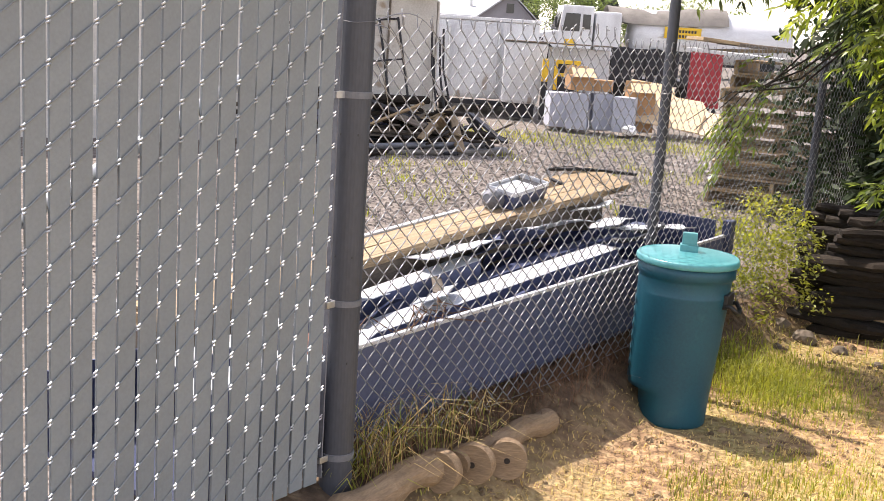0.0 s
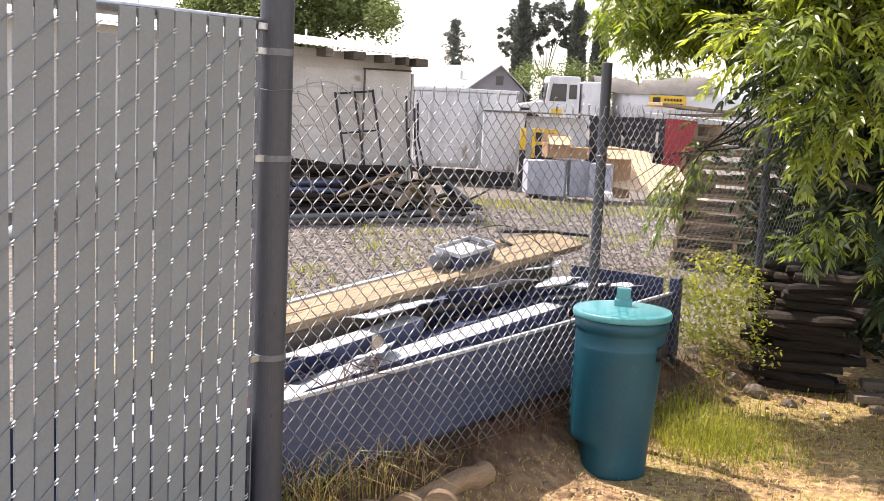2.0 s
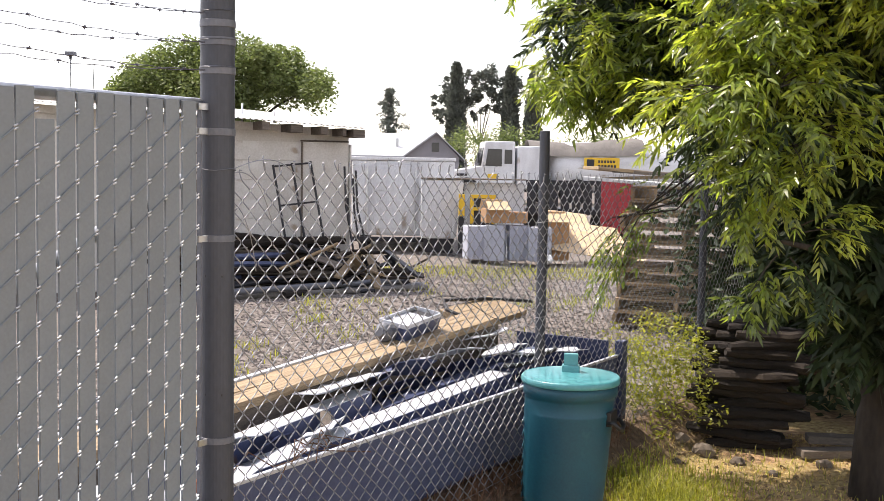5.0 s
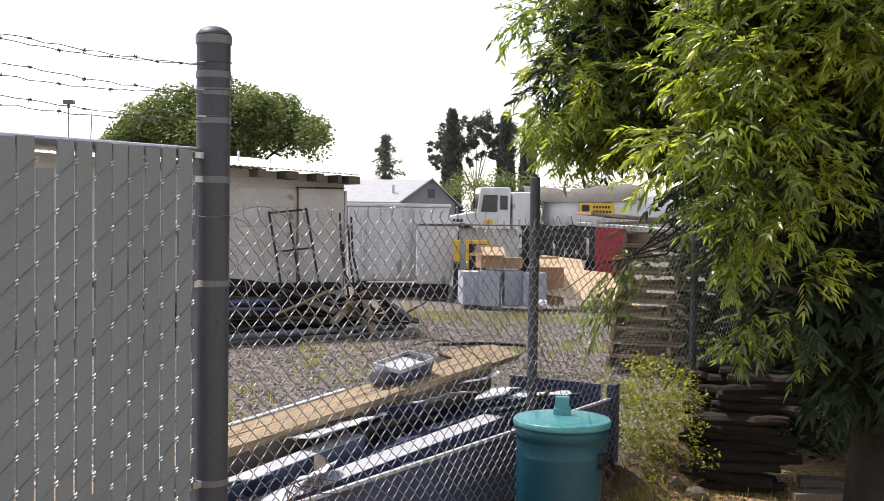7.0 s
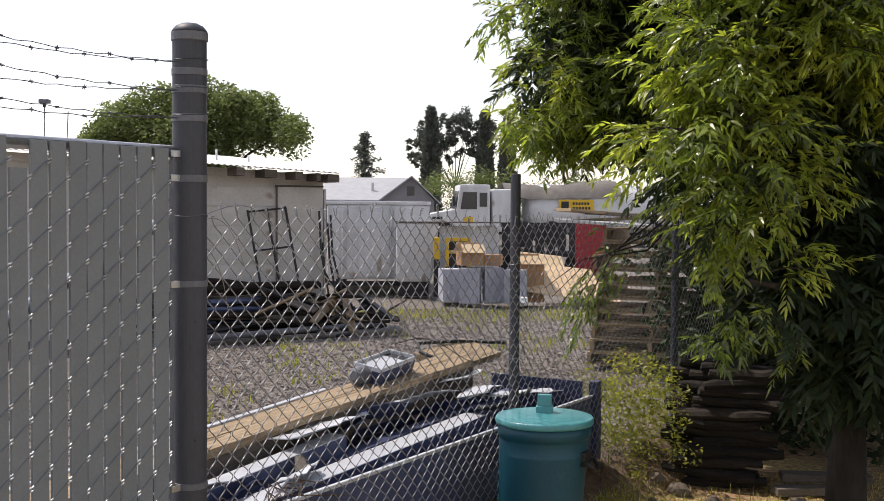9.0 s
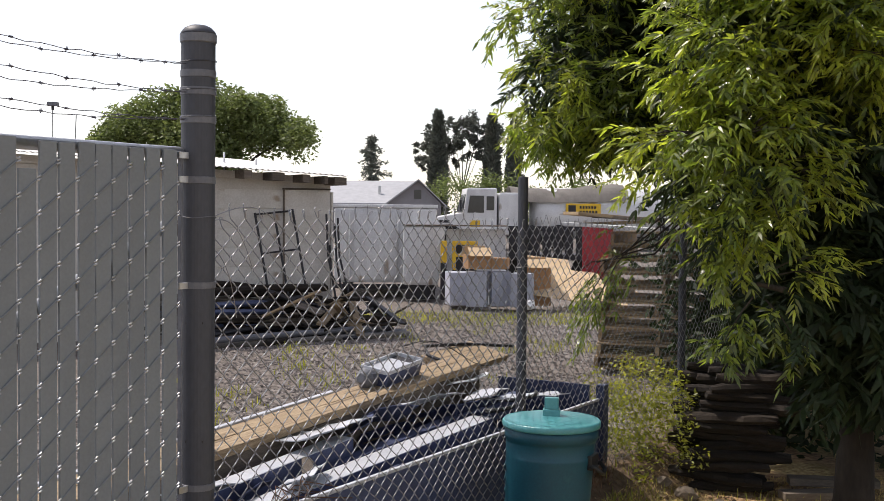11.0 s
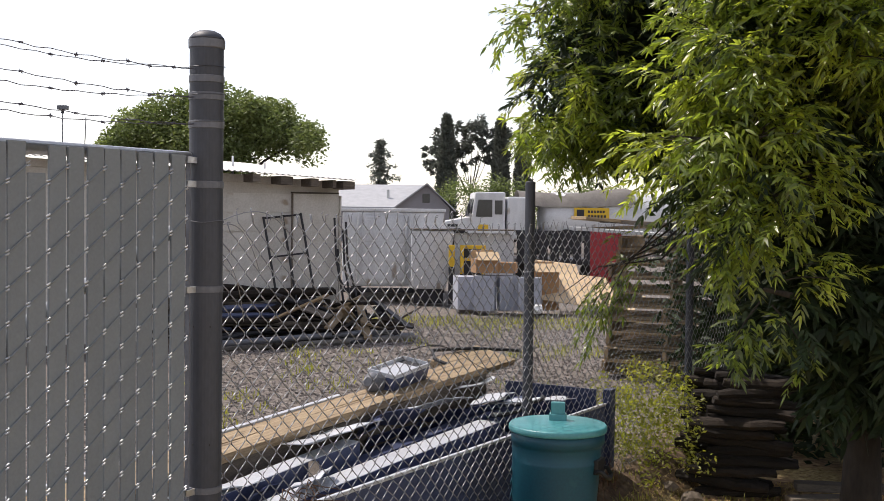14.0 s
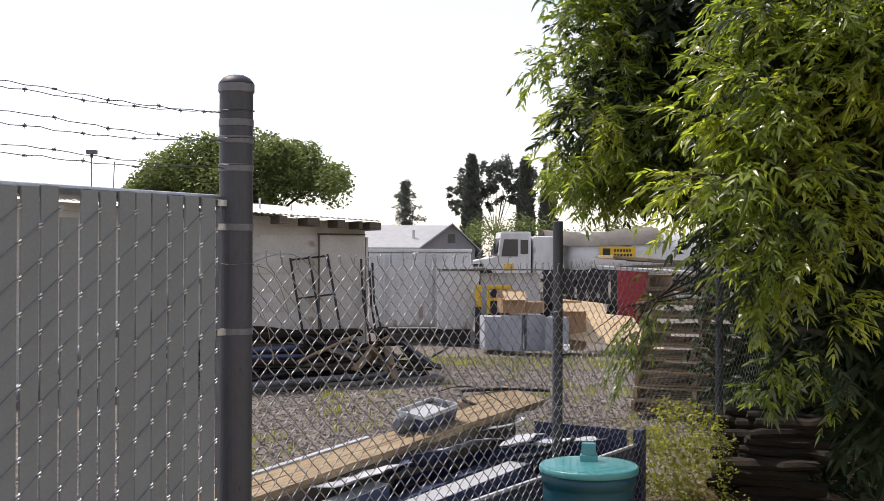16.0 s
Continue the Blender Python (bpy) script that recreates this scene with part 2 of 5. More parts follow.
def tube_data(points, radius, sides=6, verts=None, faces=None, caps=True):
    """A tube along points, with one radius or one per point, added to lists of vertices and faces."""
    verts = [] if verts is None else verts
    faces = [] if faces is None else faces
    pts = [Vector(p) for p in points]
    base = len(verts)
    for i, p in enumerate(pts):
        d = (pts[min(i + 1, len(pts) - 1)] - pts[max(i - 1, 0)]).normalized()
        a = d.cross(Vector((0, 0, 1)) if abs(d.z) < 0.9 else Vector((1, 0, 0))).normalized()
        c = d.cross(a)
        r = radius[i] if isinstance(radius, (list, tuple)) else radius
        for k in range(sides):
            t = 2 * math.pi * k / sides
            verts.append(tuple(p + r * (math.cos(t) * a + math.sin(t) * c)))
    for i in range(len(pts) - 1):
        for k in range(sides):
            j = (k + 1) % sides
            faces.append((base + i * sides + k, base + i * sides + j, base + (i + 1) * sides + j, base + (i + 1) * sides + k))
    if caps:
        faces.append(tuple(base + k for k in reversed(range(sides))))
        faces.append(tuple(base + (len(pts) - 1) * sides + k for k in range(sides)))
    return verts, faces


def tube(name, points, radius, material, parent=None, sides=8):
    v, f = tube_data(points, radius, sides)
    return raw(name, v, f, material, parent, smooth=sides > 6)


rnd = random.Random(7)


# ---- ground ----
def build_ground():
    """One sheet to the horizon: lawn and dirt near, gravel in the yard."""
    verts, faces = [], []
    xs = [-600, -200, -60, -25, -12] + [-6 + 0.12 * i for i in range(92)] + [5.5, 7, 10, 16, 30, 70, 200, 600]
    ys = [-600, -150, -40, -10, -3, 0, 1.5] + [3 + 0.12 * i for i in range(76)] + [12.6 + 0.5 * i for i in range(20)] + [24, 28, 36, 50, 80, 150, 400, 900]
    for y in ys:
        for x in xs:
            verts.append((x, y, ground_z(x, y)))
    w = len(xs)
    for j in range(len(ys) - 1):
        for i in range(w - 1):
            faces.append((j * w + i, j * w + i + 1, (j + 1) * w + i + 1, (j + 1) * w + i))
    m = bpy.data.materials.new("earth_and_gravel")
    m.use_nodes = True
    n, l = m.node_tree.nodes, m.node_tree.links
    co = n.new("ShaderNodeTexCoord")
    dot = n.new("ShaderNodeVectorMath")
    dot.operation = "DOT_PRODUCT"
    dot.inputs[1].default_value = (-0.846, 0.533, 0)
    l.new(co.outputs["Object"], dot.inputs[0])

    def tex(scale, detail=5, kind="ShaderNodeTexNoise"):
        t = n.new(kind)
        t.inputs["Scale"].default_value = scale
        if kind == "ShaderNodeTexNoise":
            t.inputs["Detail"].default_value = detail
        l.new(co.outputs["Object"], t.inputs["Vector"])
        return t

    def ramp(src, stops):
        r = n.new("ShaderNodeValToRGB")
        while len(r.color_ramp.elements) < len(stops):
            r.color_ramp.elements.new(0.5)
        for e, (p, c) in zip(r.color_ramp.elements, stops):
            e.position, e.color = p, (*c, 1)
        l.new(src, r.inputs[0])
        return r.outputs[0]

    def mix(f, a, b):
        q = n.new("ShaderNodeMixRGB")
        l.new(f, q.inputs[0])
        l.new(a, q.inputs[1])
        l.new(b, q.inputs[2])
        return q.outputs[0]

    soil = ramp(tex(17, 10).outputs["Fac"], [(0.32, (0.12, 0.066, 0.036)), (0.5, (0.32, 0.20, 0.105)), (0.68, (0.52, 0.365, 0.20))])
    turf = ramp(tex(32, 10).outputs["Fac"], [(0.32, (0.20, 0.13, 0.058)), (0.5, (0.36, 0.27, 0.115)), (0.68, (0.50, 0.405, 0.19))])
    stones = tex(26, kind="ShaderNodeTexVoronoi")
    gravel = mix(tex(1.3, 4).outputs["Fac"], ramp(stones.outputs["Color"], [(0.1, (0.055, 0.046, 0.042)), (0.5, (0.14, 0.12, 0.108)), (0.9, (0.34, 0.31, 0.285))]), ramp(tex(30, 6).outputs["Fac"], [(0.3, (0.085, 0.07, 0.056)), (0.7, (0.20, 0.17, 0.14))]))
    patch = ramp(tex(1.6, 4).outputs["Fac"], [(0.44, (0, 0, 0)), (0.56, (1, 1, 1))])
    off = n.new("ShaderNodeMath")
    off.operation = "ADD"
    off.inputs[1].default_value = -0.846 * 0.26 - 0.533 * 3.81
    l.new(dot.outputs["Value"], off.inputs[0])
    yard = ramp(off.outputs[0], [(0.0, (0, 0, 0)), (0.55, (1, 1, 1))])
    # darker brown soil by the fence, with the trough's shade painted in
    dark_shaded_soil = ramp(tex(14, 10).outputs["Fac"], [(0.32, (0.055, 0.034, 0.02)), (0.55, (0.13, 0.085, 0.05)), (0.72, (0.24, 0.17, 0.10))])
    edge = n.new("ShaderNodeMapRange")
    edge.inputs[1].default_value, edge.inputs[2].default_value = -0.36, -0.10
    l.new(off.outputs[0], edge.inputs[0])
    near = mix(edge.outputs[0], mix(patch, soil, turf), dark_shaded_soil)
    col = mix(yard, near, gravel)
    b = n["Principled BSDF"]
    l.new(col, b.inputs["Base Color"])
    b.inputs["Roughness"].default_value = 0.95
    bp = n.new("ShaderNodeBump")
    bp.inputs["Strength"].default_value, bp.inputs["Distance"].default_value = 0.9, 0.03
    l.new(tex(24, 8).outputs["Fac"], bp.inputs["Height"])
    l.new(bp.outputs[0], b.inputs["Normal"])
    g = raw("ground", verts, faces, m, smooth=True)
    tagged(g, "dry lawn and dirt rising to a gravel yard", "ground", kind="structure")


build_ground()


# ---- slatted gate panel ----
def build_slat_panel():
    """Chain-link panel filled with grey vinyl slats, one part each."""
    pitch, vp, z0, z1 = 0.0695, 0.1005, 0.25, 1.998
    t = thing("slatted_fence_panel", FM.copy(), "chain-link gate panel filled with upright grey vinyl slats", "fence panel")
    bm = boxed(-0.0296, 0.0296, -0.0046, 0.0048, z0, z1, bevel=0.0016)
    first = part("slat", bm, SLAT, t)
    count = 38
    for i in range(count):
        ob = first if i == 0 else new("slat", first.data)
        ob.parent = t
        s = -0.135 - i * pitch
        dz = rnd.uniform(-0.004, 0.002)
        if i == 8:
            dz = -0.085
        if i == 9:
            dz = 0.004
        ob.matrix_local = pose(s, rnd.uniform(-0.002, 0.002), dz, 0, rnd.uniform(-0.12, 0.12), rnd.uniform(-2, 2))
    # front strands: one slanting wire a diamond, hooked at the gaps
    v, f = [], []
    kv, kf = [], []
    for i in range(count):
        sl, sr = -0.135 - i * pitch - pitch / 2, -0.135 - i * pitch + pitch / 2
        shift = 0.0 if i % 2 else vp / 2
        k = 0
        z = z0 + 0.03 + shift
        while z + vp / 2 < z1 - 0.01:
            tube_data([(sl, -0.003, z), (sl + 0.012, -0.0088, z + 0.008), (sr - 0.012, -0.0088, z + vp / 2 - 0.008), (sr, -0.003, z + vp / 2)], 0.0023, 5, v, f, caps=False)
            for dz, b in ((0.004, -0.0070), (-0.006, -0.0070)):
                tube_data([(sr - 0.0065, b, z + vp / 2 + dz - 0.003), (sr, b - 0.003, z + vp / 2 + dz), (sr + 0.0065, b, z + vp / 2 + dz + 0.003)], 0.0026, 6, kv, kf)
            z += vp
            k += 1
    raw("weave_wire", v, f, DULLWIRE, t)["kind"] = "stuff"
    raw("wire_knuckle", kv, kf, GALV, t)["kind"] = "stuff"
    tube("top_rail", [(-2.8, 0.024, 1.988), (-0.06, 0.024, 1.988)], 0.021, GALV, t, 12)
    tube("brace_pipe", [(-2.75, 0.032, 0.55), (-0.12, 0.032, 1.743)], 0.021, GALV, t, 12)
    tube("bottom_wire", [(-2.8, 0.01, 0.27), (-0.06, 0.01, 0.27)], 0.004, GALV, t, 6)
    part("tension_bar", boxed(-0.087, -0.082, -0.009, 0.009, 0.26, 1.99, bevel=0.001), BANDM, t)
    for z in (1.98, 1.9, 1.546, 0.862, 0.324):
        bm = bmesh.new()
        box(bm, -0.10, -0.05, -0.012, -0.008, z - 0.011, z + 0.011, 0.001)
        box(bm, -0.10, -0.096, -0.012, 0.012, z - 0.011, z + 0.011, 0.001)
        part("clip", bm, GALV, t)


build_slat_panel()


# ---- posts and chain-link ----
def build_gate_post():
    t = thing("gate_post", FM.copy(), "thick grey steel gate post with clamp bands and a cap", "post")
    part("shaft", lathe(bmesh.new(), [(0.057, 0.05), (0.057, 2.385)], 32), POSTM, t, smooth=False)
    cap = part("cap", lathe(bmesh.new(), [(0.059, 2.389), (0.0585, 2.394), (0.046, 2.409), (0.028, 2.418), (0.004, 2.421)], 32), POSTM, t, smooth=True)
    part("collar", lathe(bmesh.new(), [(0.0585, 2.358), (0.0612, 2.361), (0.0616, 2.388), (0.059, 2.3885)], 32), BANDM, cap)
    for z, h in ((2.255, 0.012), (2.197, 0.013), (2.102, 0.013), (1.899, 0.012), (1.546, 0.011), (0.862, 0.011), (0.324, 0.012)):
        part("clamp_band", lathe(bmesh.new(), [(0.0578, z - h), (0.0598, z - h + 0.001), (0.0598, z + h - 0.001), (0.0578, z + h)], 32), BANDM, t)
    for z in (1.42, 1.02, 0.66):
        part("bolt_hole", lathe(bmesh.new(), [(0.0577, z - 0.004), (0.0582, z), (0.0577, z + 0.004)], 6), BLACKP, t).matrix_local = Matrix.Diagonal((1, 1, 1, 1))
    tube("tie_wire", [(0.06 * math.cos(a), 0.0605 * math.sin(a), 1.775 + 0.003 * math.sin(a * 3)) for a in [0.2 * i for i in range(33)]], 0.0016, BANDM, t, 5)


build_gate_post()


def line_post(s, top, base):
    t = thing("line_post", fence_at(s, 0.035), "weathered steel pipe post of the chain-link fence", "post", "fence line posts")
    part("shaft", lathe(bmesh.new(), [(0.027, base - 0.3), (0.027, top - 0.004), (0.024, top)], 20), POSTM, t)
    for z in (0.5, 1.0, 1.5):
        v, f = tube_data([(0.029 * math.cos(a), 0.029 * math.sin(a), z + 0.004 * a) for a in [0.45 * i for i in range(15)]], 0.0018, 4)
        raw("tie_wire", v, f, WIRE, t)


line_post(2.47, 1.99, 0.2)
line_post(5.0, 1.70, 0.2)
line_post(7.6, 1.75, 0.2)


def mesh_sway(s, z):
    """How far the slack mesh leans out of its plane."""
    return 0.018 * math.sin(2.1 * s + 0.6) * math.sin(2.0 * z) + 0.012 * noise.noise((s * 1.5, z * 1.5, 5))


def mesh_top(s):
    return 1.79 - 0.012 * s + 0.02 * noise.noise((s * 2.2, 1.3, 0)) - 0.28 * max(0, 1 - s / 0.22) ** 1.5


def build_mesh():
    t = thing("chain_link_fence", FM.copy(), "slack galvanised chain-link mesh with bent wire ends on top", "fence")
    w, h, r = 0.040, 0.074, 0.0023
    v, f = [], []
    i = 0
    s = 0.075
    while s < 8.6:
        top = mesh_top(s)
        z = 0.215 + (h / 2 if i % 2 else 0)
        pts, side = [], 0
        while z < top:
            ss = s + (0.002 if side else w - 0.002)
            lean = 0.05 * max(0, 1.4 - s) * max(0, z - 1.1)
            pts.append((ss - lean + 0.020 * noise.noise((ss * 2.5, z * 3, 17)), mesh_sway(ss, z) + (0.004 if side else -0.004), z + 0.018 * noise.noise((ss * 3, z * 2, 9))))
            z += h / 2
            side = 1 - side
        if len(pts) > 1:
            e = Vector(pts[-1])
            pts.append(tuple(e + Vector((rnd.uniform(-0.012, 0.012), rnd.uniform(-0.012, 0.012), rnd.uniform(0.025, 0.045)))))
            e = Vector(pts[-1])
            pts.append(tuple(e + Vector((rnd.uniform(0.004, 0.016), rnd.uniform(-0.008, 0.008), rnd.uniform(-0.006, 0.012)))))
            # short bends at the knuckles, straight strands between
            strand = [pts[0]]
            for a, c in zip(pts, pts[1:]):
                a, c = Vector(a), Vector(c)
                strand += [tuple(a.lerp(c, 0.14)), tuple(a.lerp(c, 0.86))]
            strand.append(pts[-1])
            tube_data(strand, r if s < 2.6 else 0.0019, 6 if s < 4 else 4, v, f, caps=False)
        s += w
        i += 1
    wires = raw("mesh", v, f, WIRE, t, smooth=True)
    wires["kind"] = "stuff"
    tube("tension_wire", [(0.07 + 0.3 * k, 0.012 + mesh_sway(0.3 * k, 0.24), 0.24 + 0.01 * math.sin(k)) for k in range(28)], 0.0022, WIRE, t, 5)
    tube("sagging_wire", [(1.25 + 0.09 * k, -0.012, 1.19 + 0.05 * math.sin(k * 0.55) - 0.012 * k + 0.0035 * (k - 6) ** 2 * 0.2) for k in range(15)], 0.0019, DARKM, t, 5)
    # loose ends that curl by the gate post
    for k, (z, l) in enumerate(((1.775, 0.34), (1.72, 0.2), (1.62, 0.12))):
        tube("loose_wire", [(0.06 + l * u, -0.01 - 0.02 * math.sin(3 * u), z + 0.05 * math.sin(2.6 * u + k) - 0.10 * u * u * (k + 1) * 0.5) for u in [0.1 * j for j in range(11)]], 0.0019, WIRE, t, 4)


build_mesh()


# ---- by the fence ----
def build_can():
    t = thing("rubbish_bin", pose(1.13, 5.385, 0.0, 0, 0, 172), "teal plastic wheeled rubbish bin with a domed lid", "rubbish bin")
    bm = bmesh.new()
    lathe(bm, [(0.150, 0.0), (0.158, 0.004), (0.160, 0.02), (0.163, 0.08), (0.167, 0.15), (0.169, 0.175), (0.171, 0.20), (0.18, 0.30), (0.19, 0.40), (0.20, 0.53), (0.2075, 0.62), (0.209, 0.63), (0.209, 0.64), (0.2055, 0.645), (0.2125, 0.70), (0.216, 0.715), (0.226, 0.72), (0.226, 0.765), (0.219, 0.77), (0.219, 0.79)], 64)
    # the wheel housing stands out at the back, with a step at its foot
    for vt in bm.verts:
        a = abs(math.atan2(vt.co.y, vt.co.x))
        if a < 1.35 and 0.17 < vt.co.z < 0.72:
            k = min(1, (1.35 - a) / 1.0)
            k = k * k * (3 - 2 * k)
            r = math.hypot(vt.co.x, vt.co.y)
            q = 1 + k * (0.219 / r - 1)
            vt.co.x, vt.co.y = vt.co.x * q, vt.co.y * q
    body = part("body", bm, TEAL, t, smooth=True)
    for k in range(7):
        rib = boxed(0.219, 0.2235, -0.06, 0.06, 0.21 + 0.06 * k, 0.224 + 0.06 * k, 0.0015)
        part("rib", rib, TEAL, body)
    bm = bmesh.new()
    lathe(bm, [(0.222, 0.772), (0.235, 0.774), (0.238, 0.782), (0.237, 0.798), (0.230, 0.807), (0.224, 0.803), (0.20, 0.812), (0.12, 0.822), (0.01, 0.825)], 56)
    lid = part("lid", bm, TEALLID, t, "pale teal lid", smooth=True)
    bm = bmesh.new()
    box(bm, -0.042, 0.042, -0.034, 0.034, 0.812, 0.855, 0.006)
    box(bm, -0.034, 0.034, -0.020, 0.020, 0.848, 0.910, 0.006)
    part("lid_knob", bm, TEALLID, lid)
    for a in (163,):
        m = pose(0, 0, 0, 0, 0, a)
        v, f = tube_data([m @ Vector(p) for p in ((0.205, -0.05, 0.60), (0.235, -0.05, 0.605), (0.258, -0.04, 0.58), (0.262, 0, 0.565), (0.258, 0.04, 0.58), (0.235, 0.05, 0.605), (0.205, 0.05, 0.60))], 0.011, 8)
        raw("handle", v, f, BLACKP, t, smooth=True)["label"] = "black plastic side handle"
        bm = bmesh.new()
        box(bm, 0.196, 0.222, -0.055, 0.055, 0.585, 0.655, 0.006, m)
        part("handle_bracket", bm, BLACKP, t)


build_can()


def log_thing(m, length, r, label):
    """A stripped round pole with rough cut ends."""
    v, f = [], []
    n = 9
    pts = [((length * i / n) - length / 2, 0.012 * math.sin(i * 1.3), 0.006 * math.sin(i * 2.1)) for i in range(n + 1)]
    tube_data(pts, [r * (1 + 0.05 * math.sin(i * 1.7)) for i in range(n + 1)], 14, v, f)
    ob = raw("log", v, f, LOGM)
    ob.matrix_world = m
    return tagged(ob, label, "log", "logs along the fence")


def disc_thing(m, r, th, hole):
    """A cut wooden spool end with a bored centre."""
    bm = bmesh.new()
    lathe(bm, [(r * 0.96, -th / 2), (r, -th / 2 + 0.006), (r, th / 2 - 0.006), (r * 0.96, th / 2)], 26)
    t = thing("spool_end", m, "round cut wooden spool end with a bored hole", "spool end", "spool ends by the fence")
    part("disc", bm, LOGM, t)
    # no hole is cut; a dark plug paints its shade
    part("bore", lathe(bmesh.new(), [(hole, -th / 2 - 0.002), (hole, th / 2 + 0.002)], 12), BARK, t, "dark plug painted as the shade of a bored hole")
    return t


def build_logs():
    log_thing(fence_at(0.90, -0.125, 0.155, 2) @ pose(0, 0, 0, 0, 1, 0), 0.72, 0.051, "pale stripped wooden log lying in the dirt")
    log_thing(fence_at(0.14, -0.12, 0.18, 2) @ pose(0, 0, 0, 0, -2, 0), 0.60, 0.060, "pale stripped wooden log half sunk in dirt")
    for s, b, z, a in ((0.42, -0.15, 0.175, 12), (0.60, -0.18, 0.16, 16), (0.77, -0.22, 0.14, 34)):
        disc_thing(fence_at(s, b, z, -90 + a) @ pose(0, 0, 0, 84, 0, 0), 0.080, 0.06, 0.012)


build_logs()


# ---- scrap heap behind the fence ----
def build_scrap():
    t = thing("steel_trough", FM.copy(), "long blue-grey steel trough full of scrap by the fence", "steel trough")
    g = 0.27
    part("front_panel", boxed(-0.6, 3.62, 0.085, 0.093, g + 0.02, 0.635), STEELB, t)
    part("front_rim", boxed(-0.6, 3.62, 0.076, 0.098, 0.6355, 0.652, 0.004), STEELL, t, "pale steel rim")
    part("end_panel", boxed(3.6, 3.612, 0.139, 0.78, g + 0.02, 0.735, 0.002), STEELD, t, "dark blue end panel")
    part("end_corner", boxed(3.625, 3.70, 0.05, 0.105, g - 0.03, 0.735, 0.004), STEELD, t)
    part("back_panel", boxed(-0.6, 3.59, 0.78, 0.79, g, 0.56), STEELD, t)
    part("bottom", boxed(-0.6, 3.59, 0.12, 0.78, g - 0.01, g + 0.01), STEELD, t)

    def channel(s0, s1, b0, b1, z0, z1, h, material, name="steel_channel", label="pale galvanised steel channel lying on the scrap"):
        """A folded steel channel, open below."""
        ln = math.hypot(s1 - s0, z1 - z0)
        th = thing(name, FM @ pose(s0, (b0 + b1) / 2, z0, 0, -math.degrees(math.atan2(z1 - z0, s1 - s0)), 0), label, "steel channel", "channels in the trough")
        w = (b1 - b0) / 2
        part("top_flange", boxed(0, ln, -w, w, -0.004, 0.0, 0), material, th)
        # blue-grey webs under a pale flange paint shaded sides below a sunlit top
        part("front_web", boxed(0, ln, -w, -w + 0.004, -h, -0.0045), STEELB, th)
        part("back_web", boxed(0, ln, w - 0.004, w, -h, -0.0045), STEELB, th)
        return th

    channel(-0.4, 2.62, 0.28, 0.41, 0.55, 0.665, 0.10, STEELL)
    channel(-0.3, 1.6, 0.50, 0.60, 0.575, 0.70, 0.10, STEELL)
    channel(1.2, 3.3, 0.44, 0.52, 0.60, 0.70, 0.10, STEELD, label="dark blue steel channel in the trough")

    def plate(name, s, b, z, ls, lb, rot, tilt, material, label, th=0.005):
        """A dented sheet with ragged ends."""
        n, v, f = 10, [], []
        seed = rnd.random() * 50
        for i in range(n + 1):
            for j in range(4):
                x, y = ls * (i / n - 0.5), lb * (j / 3 - 0.5)
                if i in (0, n):
                    x += rnd.uniform(-0.04, 0.04)
                dz = 0.03 * noise.noise((x * 4 + seed, y * 6, 0)) + 0.012 * noise.noise((x * 14 + seed, y * 14, 3))
                v += [(x, y, dz), (x, y, dz - th)]
        for i in range(n):
            for j in range(3):
                a, c = (i * 4 + j) * 2, ((i + 1) * 4 + j) * 2
                f += [(a, c, c + 2, a + 2), (a + 1, a + 3, c + 3, c + 1)]
            a, c = i * 8, (i + 1) * 8
            f += [(a, a + 1, c + 1, c), (a + 6, c + 6, c + 7, a + 7)]
        for a in (0, n * 8):
            f += [(a + 2 * j, a + 2 * j + 2, a + 2 * j + 3, a + 2 * j + 1) for j in range(3)]
        ob = raw(name, v, f, material)
        ob.matrix_world = fence_at(s, b, z, rot) @ pose(0, 0, 0, tilt, 0, 0)
        return tagged(ob, label, "metal sheet", "scrap sheets")

    plate("metal_sheet", 1.55, 0.62, 0.735, 0.62, 0.20, 6, -14, STEELL, "bent pale metal sheet on the scrap")
    plate("metal_sheet", 2.45, 0.62, 0.755, 0.50, 0.22, -12, -16, STEELL, "bent pale metal sheet under the timber")
    plate("metal_sheet", 2.95, 0.50, 0.745, 0.36, 0.16, 10, -10, STEELL, "small pale metal sheet on the scrap")
    plate("metal_sheet", 0.25, 0.25, 0.60, 0.5, 0.16, 10, -8, STEELL, "crumpled pale metal sheet by the post")
    plate("metal_sheet", 3.2, 0.38, 0.70, 0.55, 0.18, -20, -6, STEELL, "pale metal sheet near the trough end")
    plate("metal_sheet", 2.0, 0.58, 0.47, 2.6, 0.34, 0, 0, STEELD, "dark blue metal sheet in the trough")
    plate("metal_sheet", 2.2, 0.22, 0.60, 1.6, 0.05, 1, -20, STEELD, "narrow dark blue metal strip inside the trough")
    plate("metal_sheet", 1.85, 0.66, 0.70, 0.3, 0.2, 30, -30, STEELB, "crumpled blue-grey metal sheet on the scrap")
    plate("metal_sheet", 2.75, 0.48, 0.66, 0.42, 0.12, -4, -70, STEELD, "dark blue metal strip standing on edge")
    plate("metal_sheet", 0.75, 0.45, 0.60, 0.5, 0.10, 14, -35, STEELD, "dark metal strip lying on edge")
    plate("metal_sheet", 1.2, 0.47, 0.655, 0.34, 0.05, 40, 10, OLDWOOD, "short wooden lath lying across the channels")
    plate("metal_sheet", 0.62, 0.56, 0.655, 0.46, 0.15, -6, -12, STEELL, "bent pale metal sheet by the timber")
    plate("metal_sheet", 1.05, 0.36, 0.645, 0.30, 0.12, 18, -14, STEELL, "torn pale metal sheet across the channels")
